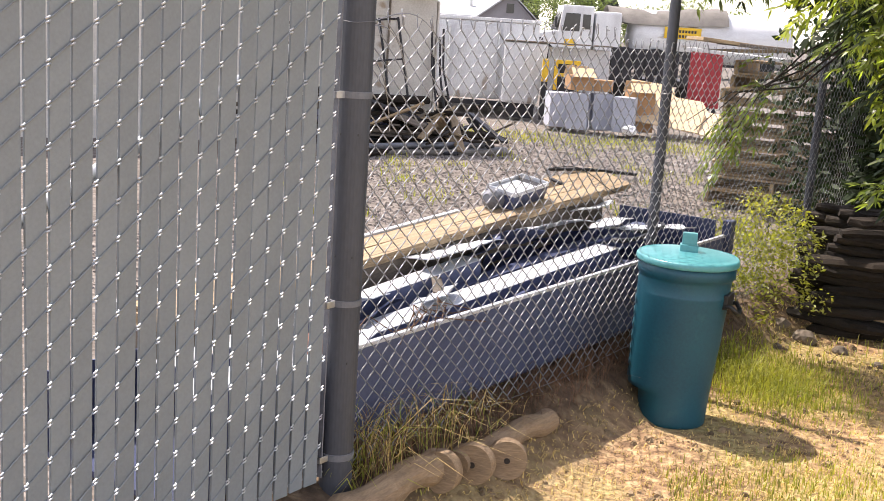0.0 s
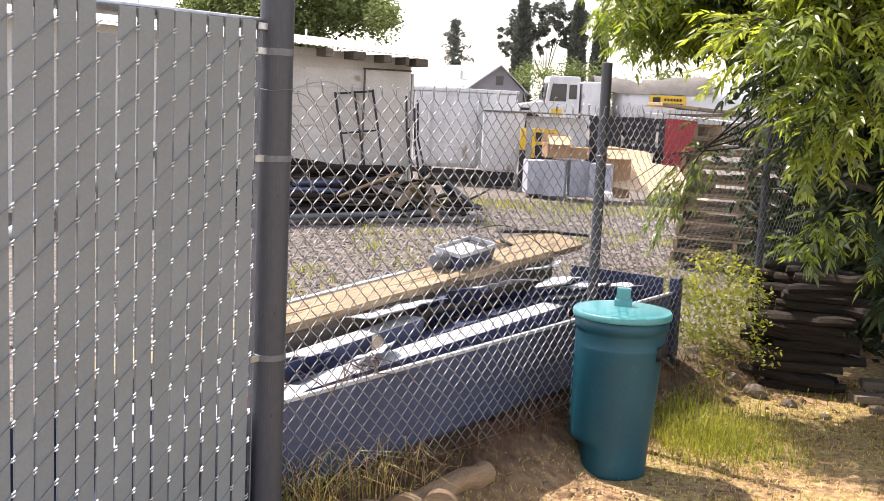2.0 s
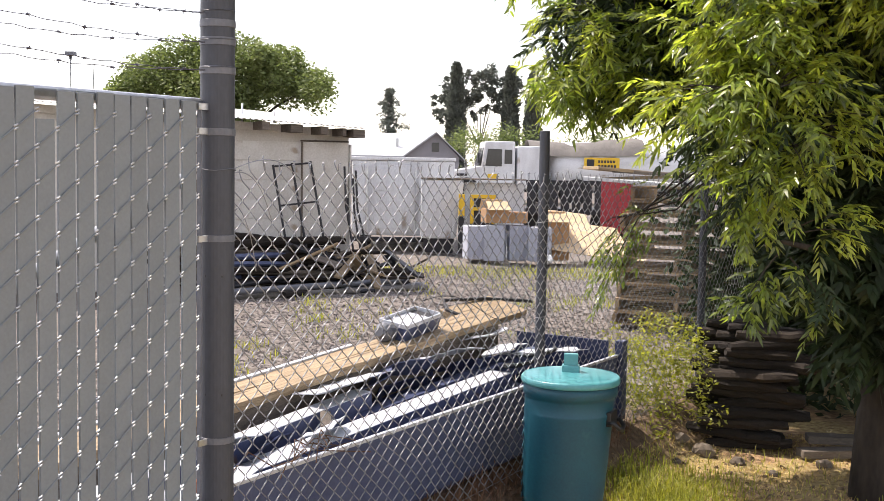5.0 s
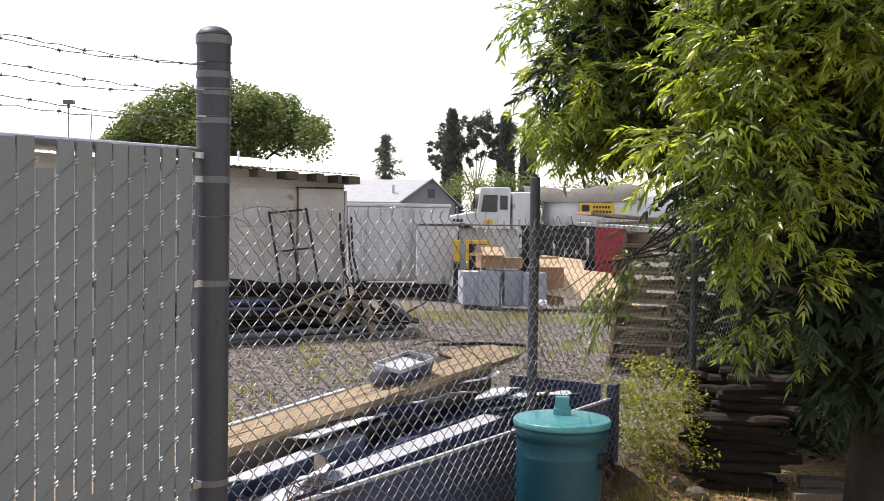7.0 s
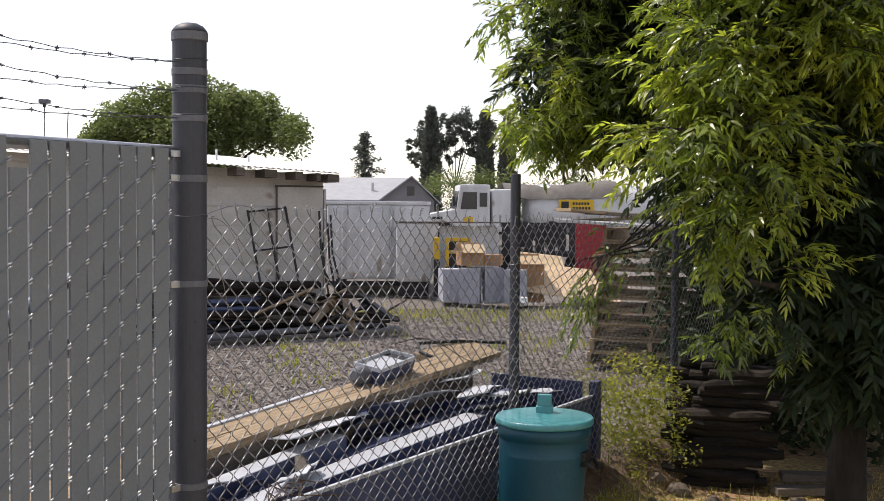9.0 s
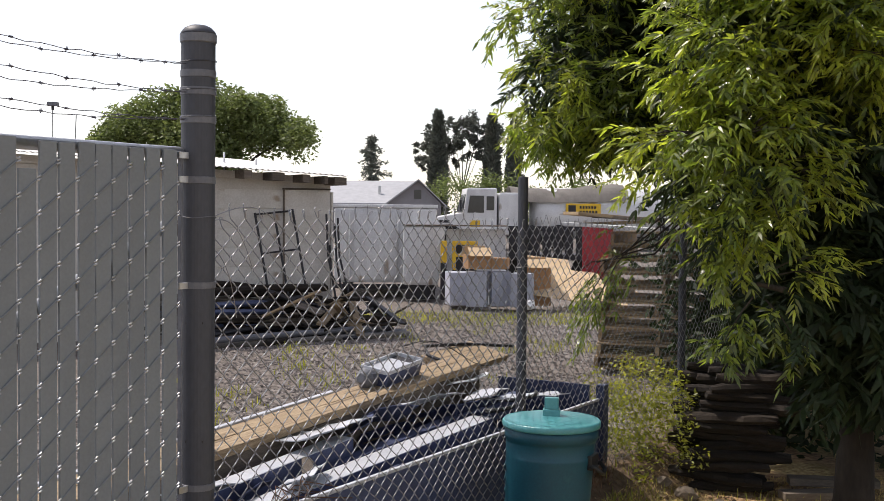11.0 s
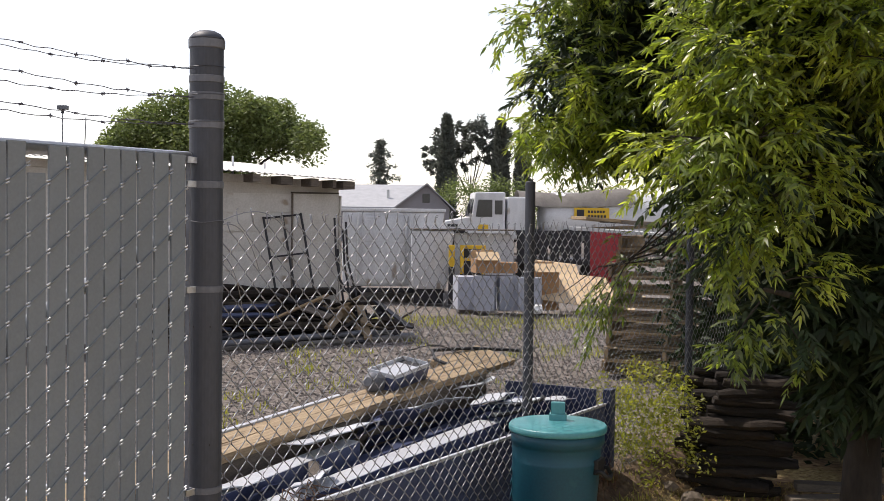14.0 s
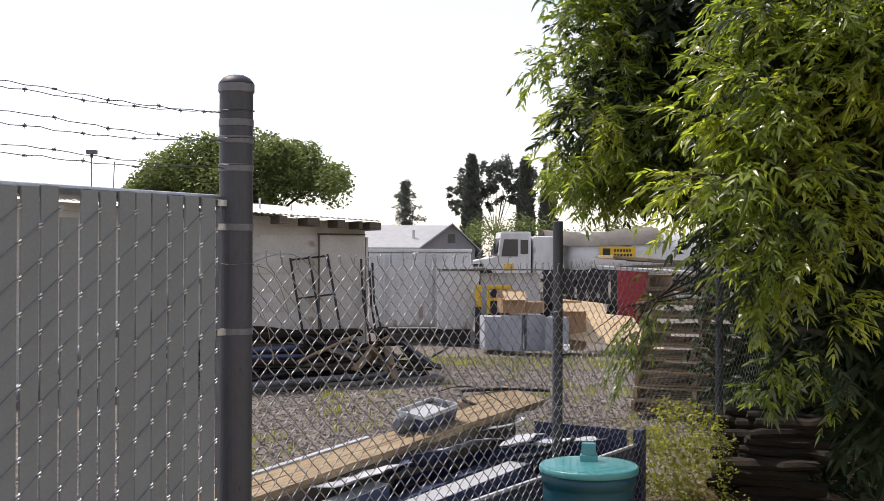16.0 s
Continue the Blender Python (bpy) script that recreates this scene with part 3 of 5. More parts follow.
    plate("metal_sheet", 2.05, 0.60, 0.74, 0.26, 0.16, -22, -40, STEELB, "folded blue-grey metal sheet on edge")
    plate("metal_sheet", 3.02, 0.66, 0.80, 0.34, 0.14, 6, -18, STEELL, "pale metal sheet under the plywood")
    plate("metal_sheet", 2.70, 0.34, 0.69, 0.24, 0.13, -30, -25, STEELD, "dark blue metal scrap by the channel end")
    hose = tube("hose", [(2.55 + 0.09 * math.cos(0.5 * i) + 0.018 * i, 0.26 + 0.05 * math.sin(0.5 * i), 0.70 + 0.002 * i) for i in range(26)], 0.011, BLACKP, None, 8)
    hose.matrix_world = FM
    tagged(hose, "coiled black hose end on the scrap", "hose")
    for s, z, r in ((2.2, 0.50, 3), (2.75, 0.52, -4), (3.25, 0.50, 6)):
        plate("metal_sheet", s, 0.74, z, 0.62, 0.30, r, -72, STEELD, "dark blue metal sheet standing under the timber")
    # heavy timber, propped at the far end and rolled towards the lawn
    t = thing("timber_beam", FM @ pose(-0.2, 0.70, 0.545, 0, -3.3, 0), "long rough-sawn pale timber planks over the scrap, shaded side painted dark", "timber")
    # darker timber here paints the shaded front below the sunlit planks
    part("beam", boxed(0.0, 3.44, 0.012, 0.24, -0.10, 0.088, 0.006), OLDWOOD, t, "under-beam, the timber's shaded side painted dark")
    roll = pose(0, 0, 0.094, 6, 0, 0)
    for y, w, l0, l1 in ((0.0, 0.105, 0.0, 3.42), (0.109, 0.096, 0.05, 3.36)):
        bm = boxed(l0, l1, y, y + w, 0.0, 0.042)
        bmesh.ops.subdivide_edges(bm, edges=[e for e in bm.edges if abs(e.verts[0].co.x - e.verts[1].co.x) > 1], cuts=24)
        for vt in bm.verts:
            vt.co.y += 0.006 * noise.noise((vt.co.x * 3, y, 1)) + 0.003 * noise.noise((vt.co.x * 14, y, 4))
            vt.co.z += 0.005 * noise.noise((vt.co.x * 2, y * 5, 2))
        part("plank", bm, WOOD, t).matrix_local = roll
    part("edge_strip", boxed(0.0, 2.2, 0.209, 0.234, 0.012, 0.052, 0.003), STEELL, t, "pale metal strip along the far edge").matrix_local = roll
    t = thing("plywood_offcut", FM @ pose(3.3, 0.93, 0.86, 14, -3, 0), "splintered brown plywood offcut with a curled metal edge", "plywood")
    part("board", boxed(-0.2, 0.42, -0.16, 0.14, -0.02, 0.02, 0.004), WOOD, t)
    tube("edge_trim", [(-0.2, -0.1, 0.03), (-0.19, 0.1, 0.035), (-0.08, 0.19, 0.045), (0.3, 0.10, 0.03), (0.7, -0.05, 0.0)], 0.011, DARKM, t)
    # an upturned light fixture on the beam
    t = thing("light_fixture", FM @ pose(2.46, 0.86, 0.845, 9, -4, 4) @ Matrix.Diagonal((0.74, 0.8, 0.85, 1)), "boxy grey sheet-metal light fixture on the timber", "light fixture")
    bm = boxed(-0.27, 0.27, -0.11, 0.11, 0, 0.10, 0.004)
    for vt in bm.verts:
        if vt.co.z < 0.05:
            vt.co.x *= 0.96
            vt.co.y *= 0.90
    part("housing", bm, STEELB, t)
    part("lens_panel", boxed(-0.262, 0.15, -0.10, 0.10, 0.1005, 0.106), STEELL, t)
    # the housing is closed; this dark plate paints the shade inside it
    part("open_slot", boxed(0.155, 0.262, -0.10, 0.10, 0.1005, 0.103), DARKM, t, "dark plate painted as the shaded inside of the housing")
    part("cable_gland", lathe(bmesh.new(), [(0.05, 0.0), (0.065, 0.01), (0.065, 0.10), (0.03, 0.16)], 14), BANDM, t).matrix_local = pose(-0.27, 0.02, 0.05, 0, -78, 0)
    for x0, x1, y0, y1 in ((-0.272, 0.272, -0.113, -0.103), (-0.272, 0.272, 0.103, 0.113), (-0.275, -0.265, -0.1, 0.1), (0.265, 0.275, -0.1, 0.1)):
        part("frame_edge", boxed(x0, x1, y0, y1, 0.10, 0.128, 0.002), STEELL, t)
    for k in range(9):
        s = rnd.uniform(0.0, 0.75)
        pts = [(s + u * rnd.uniform(0.2, 0.6), 0.05 + 0.25 * rnd.random() * u, 0.60 + 0.1 * rnd.random() + 0.05 * math.sin(4 * u)) for u in (0, 0.35, 0.7, 1)]
        st = tube("dead_stem", pts, 0.0026, DEADW, None, 5)
        st.matrix_world = FM
        tagged(st, "dry bent plant stem on the scrap", "plant stem", "dead stems")


build_scrap()


# ---- yard ----
def build_shed():
    # local x runs to the left along the wall, local y towards the yard; the roof rises along x
    m = Matrix.Translation((-0.70, 14.46, 0.26)) @ pose(0, 0, 0, 0, 0, -150.6)
    rise = 0.048
    t = thing("shed", m, "low whitewashed block shed with a corrugated tin roof", "shed")
    bm = boxed(0, 7.0, -3.2, 0, -0.3, 1.93)
    for vt in bm.verts:
        if vt.co.z > 1:
            vt.co.z += rise * vt.co.x
    part("wall", bm, WALLW, t)
    for r in range(8):
        for x0, x1 in ((0.003, 1.62 + 0.5 * (r % 2)), (1.626 + 0.5 * (r % 2), 4.4)):
            bm = boxed(x0, x1, 0.001, 0.019, 0.005, 0.236, 0.002)
            for vt in bm.verts:
                if vt.co.z > 0.12:
                    vt.co.y -= 0.012 if vt.co.y > 0.01 else 0.0
            part("siding_board", bm, WALLW, t).location = (0, 0, 0.239 * r - 0.116)
    bm = boxed(-0.01, 7.0, 0.016, 0.045, 1.86, 1.955, 0.004)
    for vt in bm.verts:
        vt.co.z += rise * vt.co.x
    part("top_beam", bm, WALLW, t)
    v, f = [], []
    n = 400
    for i in range(n + 1):
        x = -0.06 + i * 0.019
        dz = 0.008 * math.cos(i * math.pi / 2)
        for y, z, up in ((0.40, 1.978, 0.044), (-3.5, 2.318, 0.044)):
            v.append((x, y, z + dz + up * x))
            v.append((x, y, z + dz + 0.006 + up * x))
    for i in range(n):
        a, b = i * 4, (i + 1) * 4
        f += [(a + 1, b + 1, b + 3, a + 3), (a, a + 2, b + 2, b), (a, b, b + 1, a + 1), (a + 2, a + 3, b + 3, b + 2)]
    raw("roof", v, f, TINROOF, t)
    for x, w in ((-0.055, 0.16), (0.20, 0.05), (0.44, 0.10), (0.78, 0.16), (1.2, 0.1), (1.75, 0.1), (2.3, 0.1), (2.9, 0.1)):
        bm = boxed(x, x + w, -0.05, 0.37, 1.865, 1.962, 0.003)
        for vt in bm.verts:
            vt.co.z += rise * vt.co.x
        part("rafter", bm, OLDWOOD, t)
    part("shutter", boxed(0.02, 0.64, 0.022, 0.045, 0.35, 1.80, 0.004), WALLW, t, "whitewashed shutter board")
    part("shutter_head", boxed(0.02, 0.67, 0.022, 0.06, 1.802, 1.822, 0.003), OLDWOOD, t)
    part("shutter_side", boxed(0.642, 0.660, 0.022, 0.05, 0.35, 1.80, 0.003), OLDWOOD, t)
    part("corner_board", boxed(-0.03, -0.002, -0.3, 0.03, 0.0, 1.78, 0.004), WALLW, t)

    def rack(x, base, lean, h, w, cols, rows, r, material, label, turn=0):
        lt = thing("rack_frame", m @ pose(x, base, 0.0, lean, turn, 0), label, "rack frame", "frames against the shed")
        for k in range(cols):
            a = w * k / (cols - 1)
            tube("rail", [(a, 0, 0), (a, 0, h)], r, material, lt, 6)
        for k in range(rows):
            z = 0.1 + k * (h - 0.12) / (rows - 1)
            tube("rung", [(0, 0, z), (w, 0, z)], r * 0.85, material, lt, 6)

    rack(0.38, 0.38, 12, 1.60, 0.50, 3, 4, 0.015, DARKM, "dark steel rack frame leaning on the shed wall", 6)
    rack(1.60, 0.36, 9, 1.95, 0.19, 2, 9, 0.018, OLDWOOD, "old wooden ladder leaning on the shed wall", 11)
    for k, (x0, x1, h) in enumerate(((-0.06, -0.30, 1.45), (-0.02, -0.16, 1.35), (0.10, -0.06, 1.5), (0.05, -0.42, 1.1))):
        lt = tube("bent_bar", [(x0, 0.10, h), (x0 - 0.01, 0.14, h * 0.66), ((x0 + x1) / 2, 0.22, h * 0.3), (x1, 0.36, 0.0)], 0.014, DARKM, None, 6)
        lt.matrix_world = m
        tagged(lt, "thin bent steel bar leaning at the shed corner", "steel bar", "bars at the shed corner")


build_shed()


def build_pipe_pile():
    """Poles, pipes and sticks heaped along the shed's foot."""
    along, out = Vector((0.87, 0.49)), Vector((0.49, -0.87))
    for k in range(46):
        row = 0 if k < 12 else 1 if k < 22 else 2 if k < 31 else 3 if k < 39 else 4
        r = rnd.uniform(0.02, 0.045)
        ln = rnd.uniform(1.1, 3.2)
        v, f = tube_data([(-ln * 0.55, 0, 0), (-ln * 0.1, rnd.uniform(-0.03, 0.03), 0.012), (ln * 0.45, 0, 0)], [r, r * 0.95, r * 0.8], 9)
        ob = raw("pole", v, f, rnd.choice((OLDWOOD, DARKWOOD, DARKWOOD, DARKM, STEELB)))
        u = rnd.random() if row else k / 11
        b = 0.12 + 0.95 * u * (1 - 0.2 * row)
        q = Vector((-1.40, 14.1)) + out * b + along * rnd.uniform(-0.7, 0.25) * (1 if row else 0.4)
        ob.matrix_world = pose(q.x, q.y, ground_z(q.x, q.y) + r + 0.085 * row + (rnd.uniform(0, 0.03) if row else -0.01), 0, rnd.uniform(-5, 5) * (row > 0), 33 + rnd.uniform(-22, 22))
        tagged(ob, "weathered pole in a tangled heap by the shed", "pole", "poles heaped by the shed")
    for k in range(16):
        r, ln = rnd.uniform(0.025, 0.05), rnd.uniform(1.0, 2.2)
        v, f = tube_data([(-ln / 2, 0, 0), (0, rnd.uniform(-0.03, 0.03), 0.02), (ln / 2, 0, 0)], r, 8)
        ob = raw("pole", v, f, rnd.choice((DARKWOOD, DARKWOOD, OLDWOOD, DARKM)))
        q = Vector((-1.45, 14.1)) + out * rnd.uniform(0.10, 0.42) + along * rnd.uniform(-0.9, 0.2)
        ob.matrix_world = pose(q.x, q.y, ground_z(q.x, q.y) + 0.05 + 0.036 * k, rnd.uniform(-6, 6), rnd.uniform(-7, 7), 30 + rnd.uniform(-9, 9))
        tagged(ob, "dark pole stacked against the shed wall", "pole", "poles heaped by the shed")
    # pale pipes along the near side
    for k, (b, ln, turn) in enumerate(((0.98, 3.1, 3), (1.10, 2.9, -2), (1.04, 2.4, 6))):
        v, f = tube_data([(-ln * 0.55, 0, 0), (0, 0.015, 0), (ln * 0.45, 0, 0)], 0.036, 12)
        ob = raw("pipe", v, f, BANDM if k != 1 else TARP, None, smooth=True)
        q = Vector((-1.30, 14.1)) + out * b
        ob.matrix_world = pose(q.x, q.y, ground_z(q.x, q.y) + 0.03 + (0.075 if k == 2 else 0), 0, 0, 35 + turn)
        tagged(ob, "long pale steel pipe along the edge of the heap", "pipe", "pale pipes by the shed")
    for k in range(26):
        q = Vector((-0.75, 14.15)) + along * rnd.uniform(-1.1, 0.75) + out * rnd.uniform(0.0, 0.7)
        ln = rnd.uniform(0.2, 0.55)
        ob = part("wood_offcut", boxed(-ln, ln, -0.05, 0.05, -0.013, 0.013, 0.003), rnd.choice((OLDWOOD, PALLETW, DARKWOOD, DARKM)))
        ob.matrix_world = pose(q.x, q.y, ground_z(q.x, q.y) + rnd.uniform(0.12, 0.48), rnd.uniform(-30, 30), rnd.uniform(-28, 28), rnd.uniform(0, 180))
        tagged(ob, "broken board end on the pole heap", "board", "broken boards")


build_pipe_pile()


def build_van():
    m = pose(-1.05, 19.5, 0.32, 0, 0, 2)
    t = thing("cargo_trailer", m, "white box trailer with panelled rear doors", "trailer")
    part("body", boxed(0, 1.78, 0, 3.4, 0.24, 1.54, 0.04), WHITEP, t)
    part("roof_cap", boxed(-0.02, 1.8, -0.02, 3.42, 1.541, 1.60, 0.015), WHITEP, t)
    for x0, x1 in ((0.06, 0.28), (0.34, 1.12)):
        d = part("door", boxed(x0, x1, -0.025, -0.002, 0.30, 1.46, 0.006), WHITEP, t)
        for z0, z1 in ((0.36, 0.62), (0.66, 0.98), (1.02, 1.40)):
            part("door_panel", boxed(x0 + 0.04, x1 - 0.04, -0.037, -0.026, z0, z1, 0.005), WHITEP, d)
        tube("lock_bar", [(x1 - 0.02, -0.05, 0.3), (x1 - 0.02, -0.05, 1.42)], 0.012, GALV, d, 6)
    part("bumper", boxed(0.0, 1.78, -0.1, -0.03, 0.14, 0.22, 0.01), DARKM, t)
    part("corner_post", boxed(1.16, 1.22, -0.03, -0.002, 0.24, 1.52, 0.006), WHITEP, t)
    for x in (0.12, 1.4):
        w = part("wheel", lathe(bmesh.new(), [(0.10, -0.09), (0.25, -0.09), (0.27, -0.06), (0.27, 0.06), (0.25, 0.09), (0.10, 0.09)], 24), RUBBER, t)
        w.matrix_local = pose(x + 0.1, 0.9, 0.20, 0, 90, 0)
    t = thing("low_trailer", pose(0.16, 18.9, 0.32), "low white steel-sided trailer with a brown top edge", "trailer")
    bm = boxed(0, 0.72, 0, 0.5, 0.24, 1.24, 0.05)
    for vt in bm.verts:
        if vt.co.z < 0.5 and vt.co.x > 0.4:
            vt.co.x -= 0.12
    part("tank", bm, WHITEP, t)
    part("side_panel", boxed(0.73, 1.75, 0.25, 0.40, 0.3, 1.19, 0.02), WHITEP, t)
    part("top_edge", boxed(-0.01, 1.76, -0.02, 0.42, 1.2405, 1.262, 0.006), OLDWOOD, t)
    part("skid", boxed(0.05, 0.55, 0.05, 0.4, 0.0, 0.235, 0.01), DARKM, t)
    part("leg", boxed(1.5, 1.58, 0.28, 0.36, 0.0, 0.295, 0.005), DARKM, t)


build_van()


def build_cartons():
    def carton(x, y, z, w, d, h, rz, material, label, flaps=False):
        t = thing("carton", pose(x, y, z, 0, 0, rz), label, "carton", "cartons in the yard")
        part("body", boxed(-w / 2, w / 2, -d / 2, d / 2, 0, h, 0.006), material, t)
        if flaps:
            for sx, rx in ((-1, 35), (1, -50)):
                p = part("flap", boxed(-w / 2, w / 2, -0.11, 0.11, -0.003, 0.003), KRAFT, t)
                p.matrix_local = pose(0, sx * (d / 2 + 0.05), h + 0.05, rx, 0, 0)
        return t

    z = 0.335
    for x, w, y, rz in ((1.02, 0.27, 17.75, 10), (1.35, 0.31, 17.5, -8), (1.70, 0.30, 17.68, 7), (2.06, 0.33, 17.5, -12)):
        carton(x, y, z, w, 0.4, 0.55 + rnd.uniform(-0.04, 0.03), rz, CARTON, "white corrugated carton standing on the gravel")
    carton(1.12, 18.1, z, 0.4, 0.4, 0.5, 4, CARTON, "white corrugated carton standing on the gravel")
    carton(1.34, 17.62, z + 0.58, 0.36, 0.36, 0.22, 12, CARDB, "open brown cardboard box on white cartons", True)
    carton(1.70, 17.65, z + 0.58, 0.30, 0.30, 0.17, -10, CARDB, "small brown cardboard box on white cartons")
    carton(2.30, 17.8, z + 0.0, 0.4, 0.4, 0.62, 6, CARDB, "brown cardboard box with loose flaps", True)
    for k, (x, y, zz, w, d, rx, rz) in enumerate(((2.75, 17.6, 0.62, 1.0, 0.6, 32, -18), (3.0, 18.2, 0.72, 0.9, 0.7, 22, 10), (3.3, 17.4, 0.5, 0.9, 0.5, 26, -30), (2.6, 18.6, 0.95, 0.7, 0.4, 30, 8), (3.5, 18.0, 0.62, 0.8, 0.5, 10, 24))):
        ob = part("cardboard_sheet", boxed(-w / 2, w / 2, -d / 2, d / 2, -0.006, 0.006, 0.002), KRAFT)
        ob.matrix_world = pose(x, y, zz, rx, 6, rz)
        tagged(ob, "flattened pale cardboard sheet leaning on the heap", "cardboard", "flattened cardboard")
    t = thing("scrap_cart", pose(3.42, 19.0, 0.34, 0, 0, -6), "dark red painted steel cart end", "cart")
    part("panel", boxed(-0.22, 0.3, -0.02, 0.02, 0.35, 1.24, 0.01), REDP, t)
    part("leg", boxed(-0.2, -0.14, -0.02, 0.02, 0, 0.349, 0.004), DARKM, t)
    part("leg", boxed(0.2, 0.26, -0.02, 0.02, 0, 0.349, 0.004), DARKM, t)
    t = thing("flatbed", pose(2.78, 21.0, 0.36, 0, 0, -1), "dark steel flatbed with upright stakes", "flatbed")
    part("deck", boxed(-0.7, 1.2, 0, 1.2, 0.55, 0.66, 0.01), DARKM, t)
    for k in range(9):
        part("stake", boxed(-0.68 + 0.21 * k, -0.52 + 0.21 * k, -0.03, -0.002, 0.57, 1.16, 0.004), DARKM, t)
    part("side_rail", boxed(-0.7, 1.2, 0.0, 0.04, 1.10, 1.19, 0.004), DARKM, t)
    for x in (-0.4, 0.9):
        w = part("wheel", lathe(bmesh.new(), [(0.10, -0.09), (0.33, -0.09), (0.36, -0.06), (0.36, 0.06), (0.33, 0.09), (0.10, 0.09)], 24), RUBBER, t)
        w.matrix_local = pose(x, 0.3, 0.36, 90, 0, 0)
    t = thing("machine_frame", pose(0.98, 18.55, 0.34, 0, 0, 0), "yellow open steel machine frame behind the cartons", "machine")
    part("side_block", boxed(-0.19, -0.09, 0, 0.2, 0.62, 0.98, 0.01), YELLOW, t)
    for x0, x1, z0, z1 in ((0.0, 0.06, 0.5, 0.98), (0.36, 0.42, 0.5, 0.98), (0.061, 0.359, 0.92, 0.98), (0.061, 0.359, 0.72, 0.77)):
        part("frame_bar", boxed(x0, x1, 0, 0.06, z0, z1, 0.005), YELLOW, t)
    part("backing", boxed(0.0, 0.42, 0.07, 0.2, 0.0, 0.97, 0.01), DARKM, t)
    part("foot", boxed(-0.19, -0.09, 0.0, 0.2, 0.0, 0.615, 0.01), DARKM, t)


build_cartons()


def build_truck():
    m = pose(0.7, 45.0, 0.33, 0, 0, 3)
    t = thing("tanker_truck", m, "white conventional truck with a pale tank under tarps", "truck")
    bm = boxed(0.0, 1.35, -1.1, 1.1, 0.55, 1.45, 0.08)
    for vt in bm.verts:
        if vt.co.z > 1.0 and vt.co.x < 0.5:
            vt.co.z -= 0.22
    part("hood", bm, WHITEP, t)
    bm = boxed(1.2, 2.62, -1.15, 1.15, 0.6, 2.42, 0.08)
    for vt in bm.verts:
        if vt.co.z > 1.9 and vt.co.x < 1.6:
            vt.co.x += 0.22
    cab = part("cab", bm, WHITEP, t)
    bm = boxed(1.45, 2.1, -1.17, -1.155, 1.45, 2.12, 0.004)
    for vt in bm.verts:
        if vt.co.z > 1.9 and vt.co.x < 1.6:
            vt.co.x += 0.1
    part("side_window", bm, GLASSD, cab)
    wp = part("windscreen", boxed(-0.01, 0.01, -1.0, 1.0, 0, 0.72, 0.004), GLASSD, cab)
    wp.matrix_local = pose(1.21, 0, 1.48, 0, 15, 0)
    part("door_sign", boxed(1.55, 1.95, -1.166, -1.152, 0.9, 1.15, 0.003), YELLOW, cab)
    part("mirror", boxed(1.12, 1.2, -1.45, -1.2, 1.55, 1.95, 0.02), DARKM, cab)
    part("hood_vent", boxed(0.35, 0.75, -1.115, -1.098, 1.05, 1.15, 0.004), DARKM, t)
    part("hood_vent", boxed(0.35, 0.75, -1.115, -1.098, 0.88, 0.98, 0.004), DARKM, t)
    part("bumper", boxed(-0.12, 0.02, -1.15, 1.15, 0.35, 0.62, 0.03), BANDM, t)
    part("headlight", boxed(-0.02, 0.05, -0.95, -0.7, 0.75, 0.95, 0.02), GLASSD, t)
    part("rear_window", boxed(2.2, 2.5, -1.17, -1.152, 1.55, 2.1, 0.004), GLASSD, cab)
    part("sleeper", boxed(2.7, 3.7, -1.1, 1.1, 0.6, 2.25, 0.1), WHITEP, t)
    bm = bmesh.new()
    lathe(bm, [(0.4, -3.2), (0.95, -3.0), (1.02, -2.6), (1.02, 2.6), (0.95, 3.0), (0.4, 3.2)], 32)
    tank = part("tank", bm, WHITEP, t, smooth=True)
    tank.matrix_local = pose(7.3, 0, 1.45, 0, 90, 0)
    part("chassis", boxed(0.4, 10.2, -0.5, 0.5, 0.45, 0.545), DARKM, t)
    for x in (0.75, 3.9, 5.1, 9.2):
        for y in (-1.0, 1.0):
            w = part("wheel", lathe(bmesh.new(), [(0.15, -0.14), (0.46, -0.14), (0.5, -0.1), (0.5, 0.1), (0.46, 0.14), (0.15, 0.14)], 24), RUBBER, t)
            w.matrix_local = pose(x, y, 0.5, 90, 0, 0)
    sign = part("side_sign", boxed(5.35, 6.75, -1.09, -1.06, 1.42, 1.85, 0.004), YELLOW, t, "yellow sign board with unreadable lettering")
    for z, x0, x1 in ((1.70, 5.9, 6.6), (1.52, 5.9, 6.65)):
        for k in range(6):
            w = (x1 - x0) / 6
            part("letter_bar", boxed(x0 + k * w, x0 + k * w + w * 0.7, -1.097, -1.091, z - 0.05, z + 0.05), DARKM, sign)
    part("sign_mark", boxed(5.45, 5.75, -1.097, -1.091, 1.5, 1.78, 0.003), DARKM, sign)
    v, f = [], []
    for i in range(31):
        for j in range(9):
            x = 3.2 + 4.6 * i / 30
            a = math.pi * (0.12 + 0.76 * j / 8)
            sag = 0.1 * noise.noise((x * 1.5, j * 0.6, 2))
            v.append((x, -1.12 * math.cos(a), 1.55 + (1.05 + sag) * math.sin(a) * (0.95 + 0.1 * math.sin(x))))
    for i in range(30):
        for j in range(8):
            f.append((i * 9 + j, (i + 1) * 9 + j, (i + 1) * 9 + j + 1, i * 9 + j + 1))
    raw("tarp", v, f, TARP, t, smooth=True)["label"] = "rumpled grey tarpaulin"


build_truck()


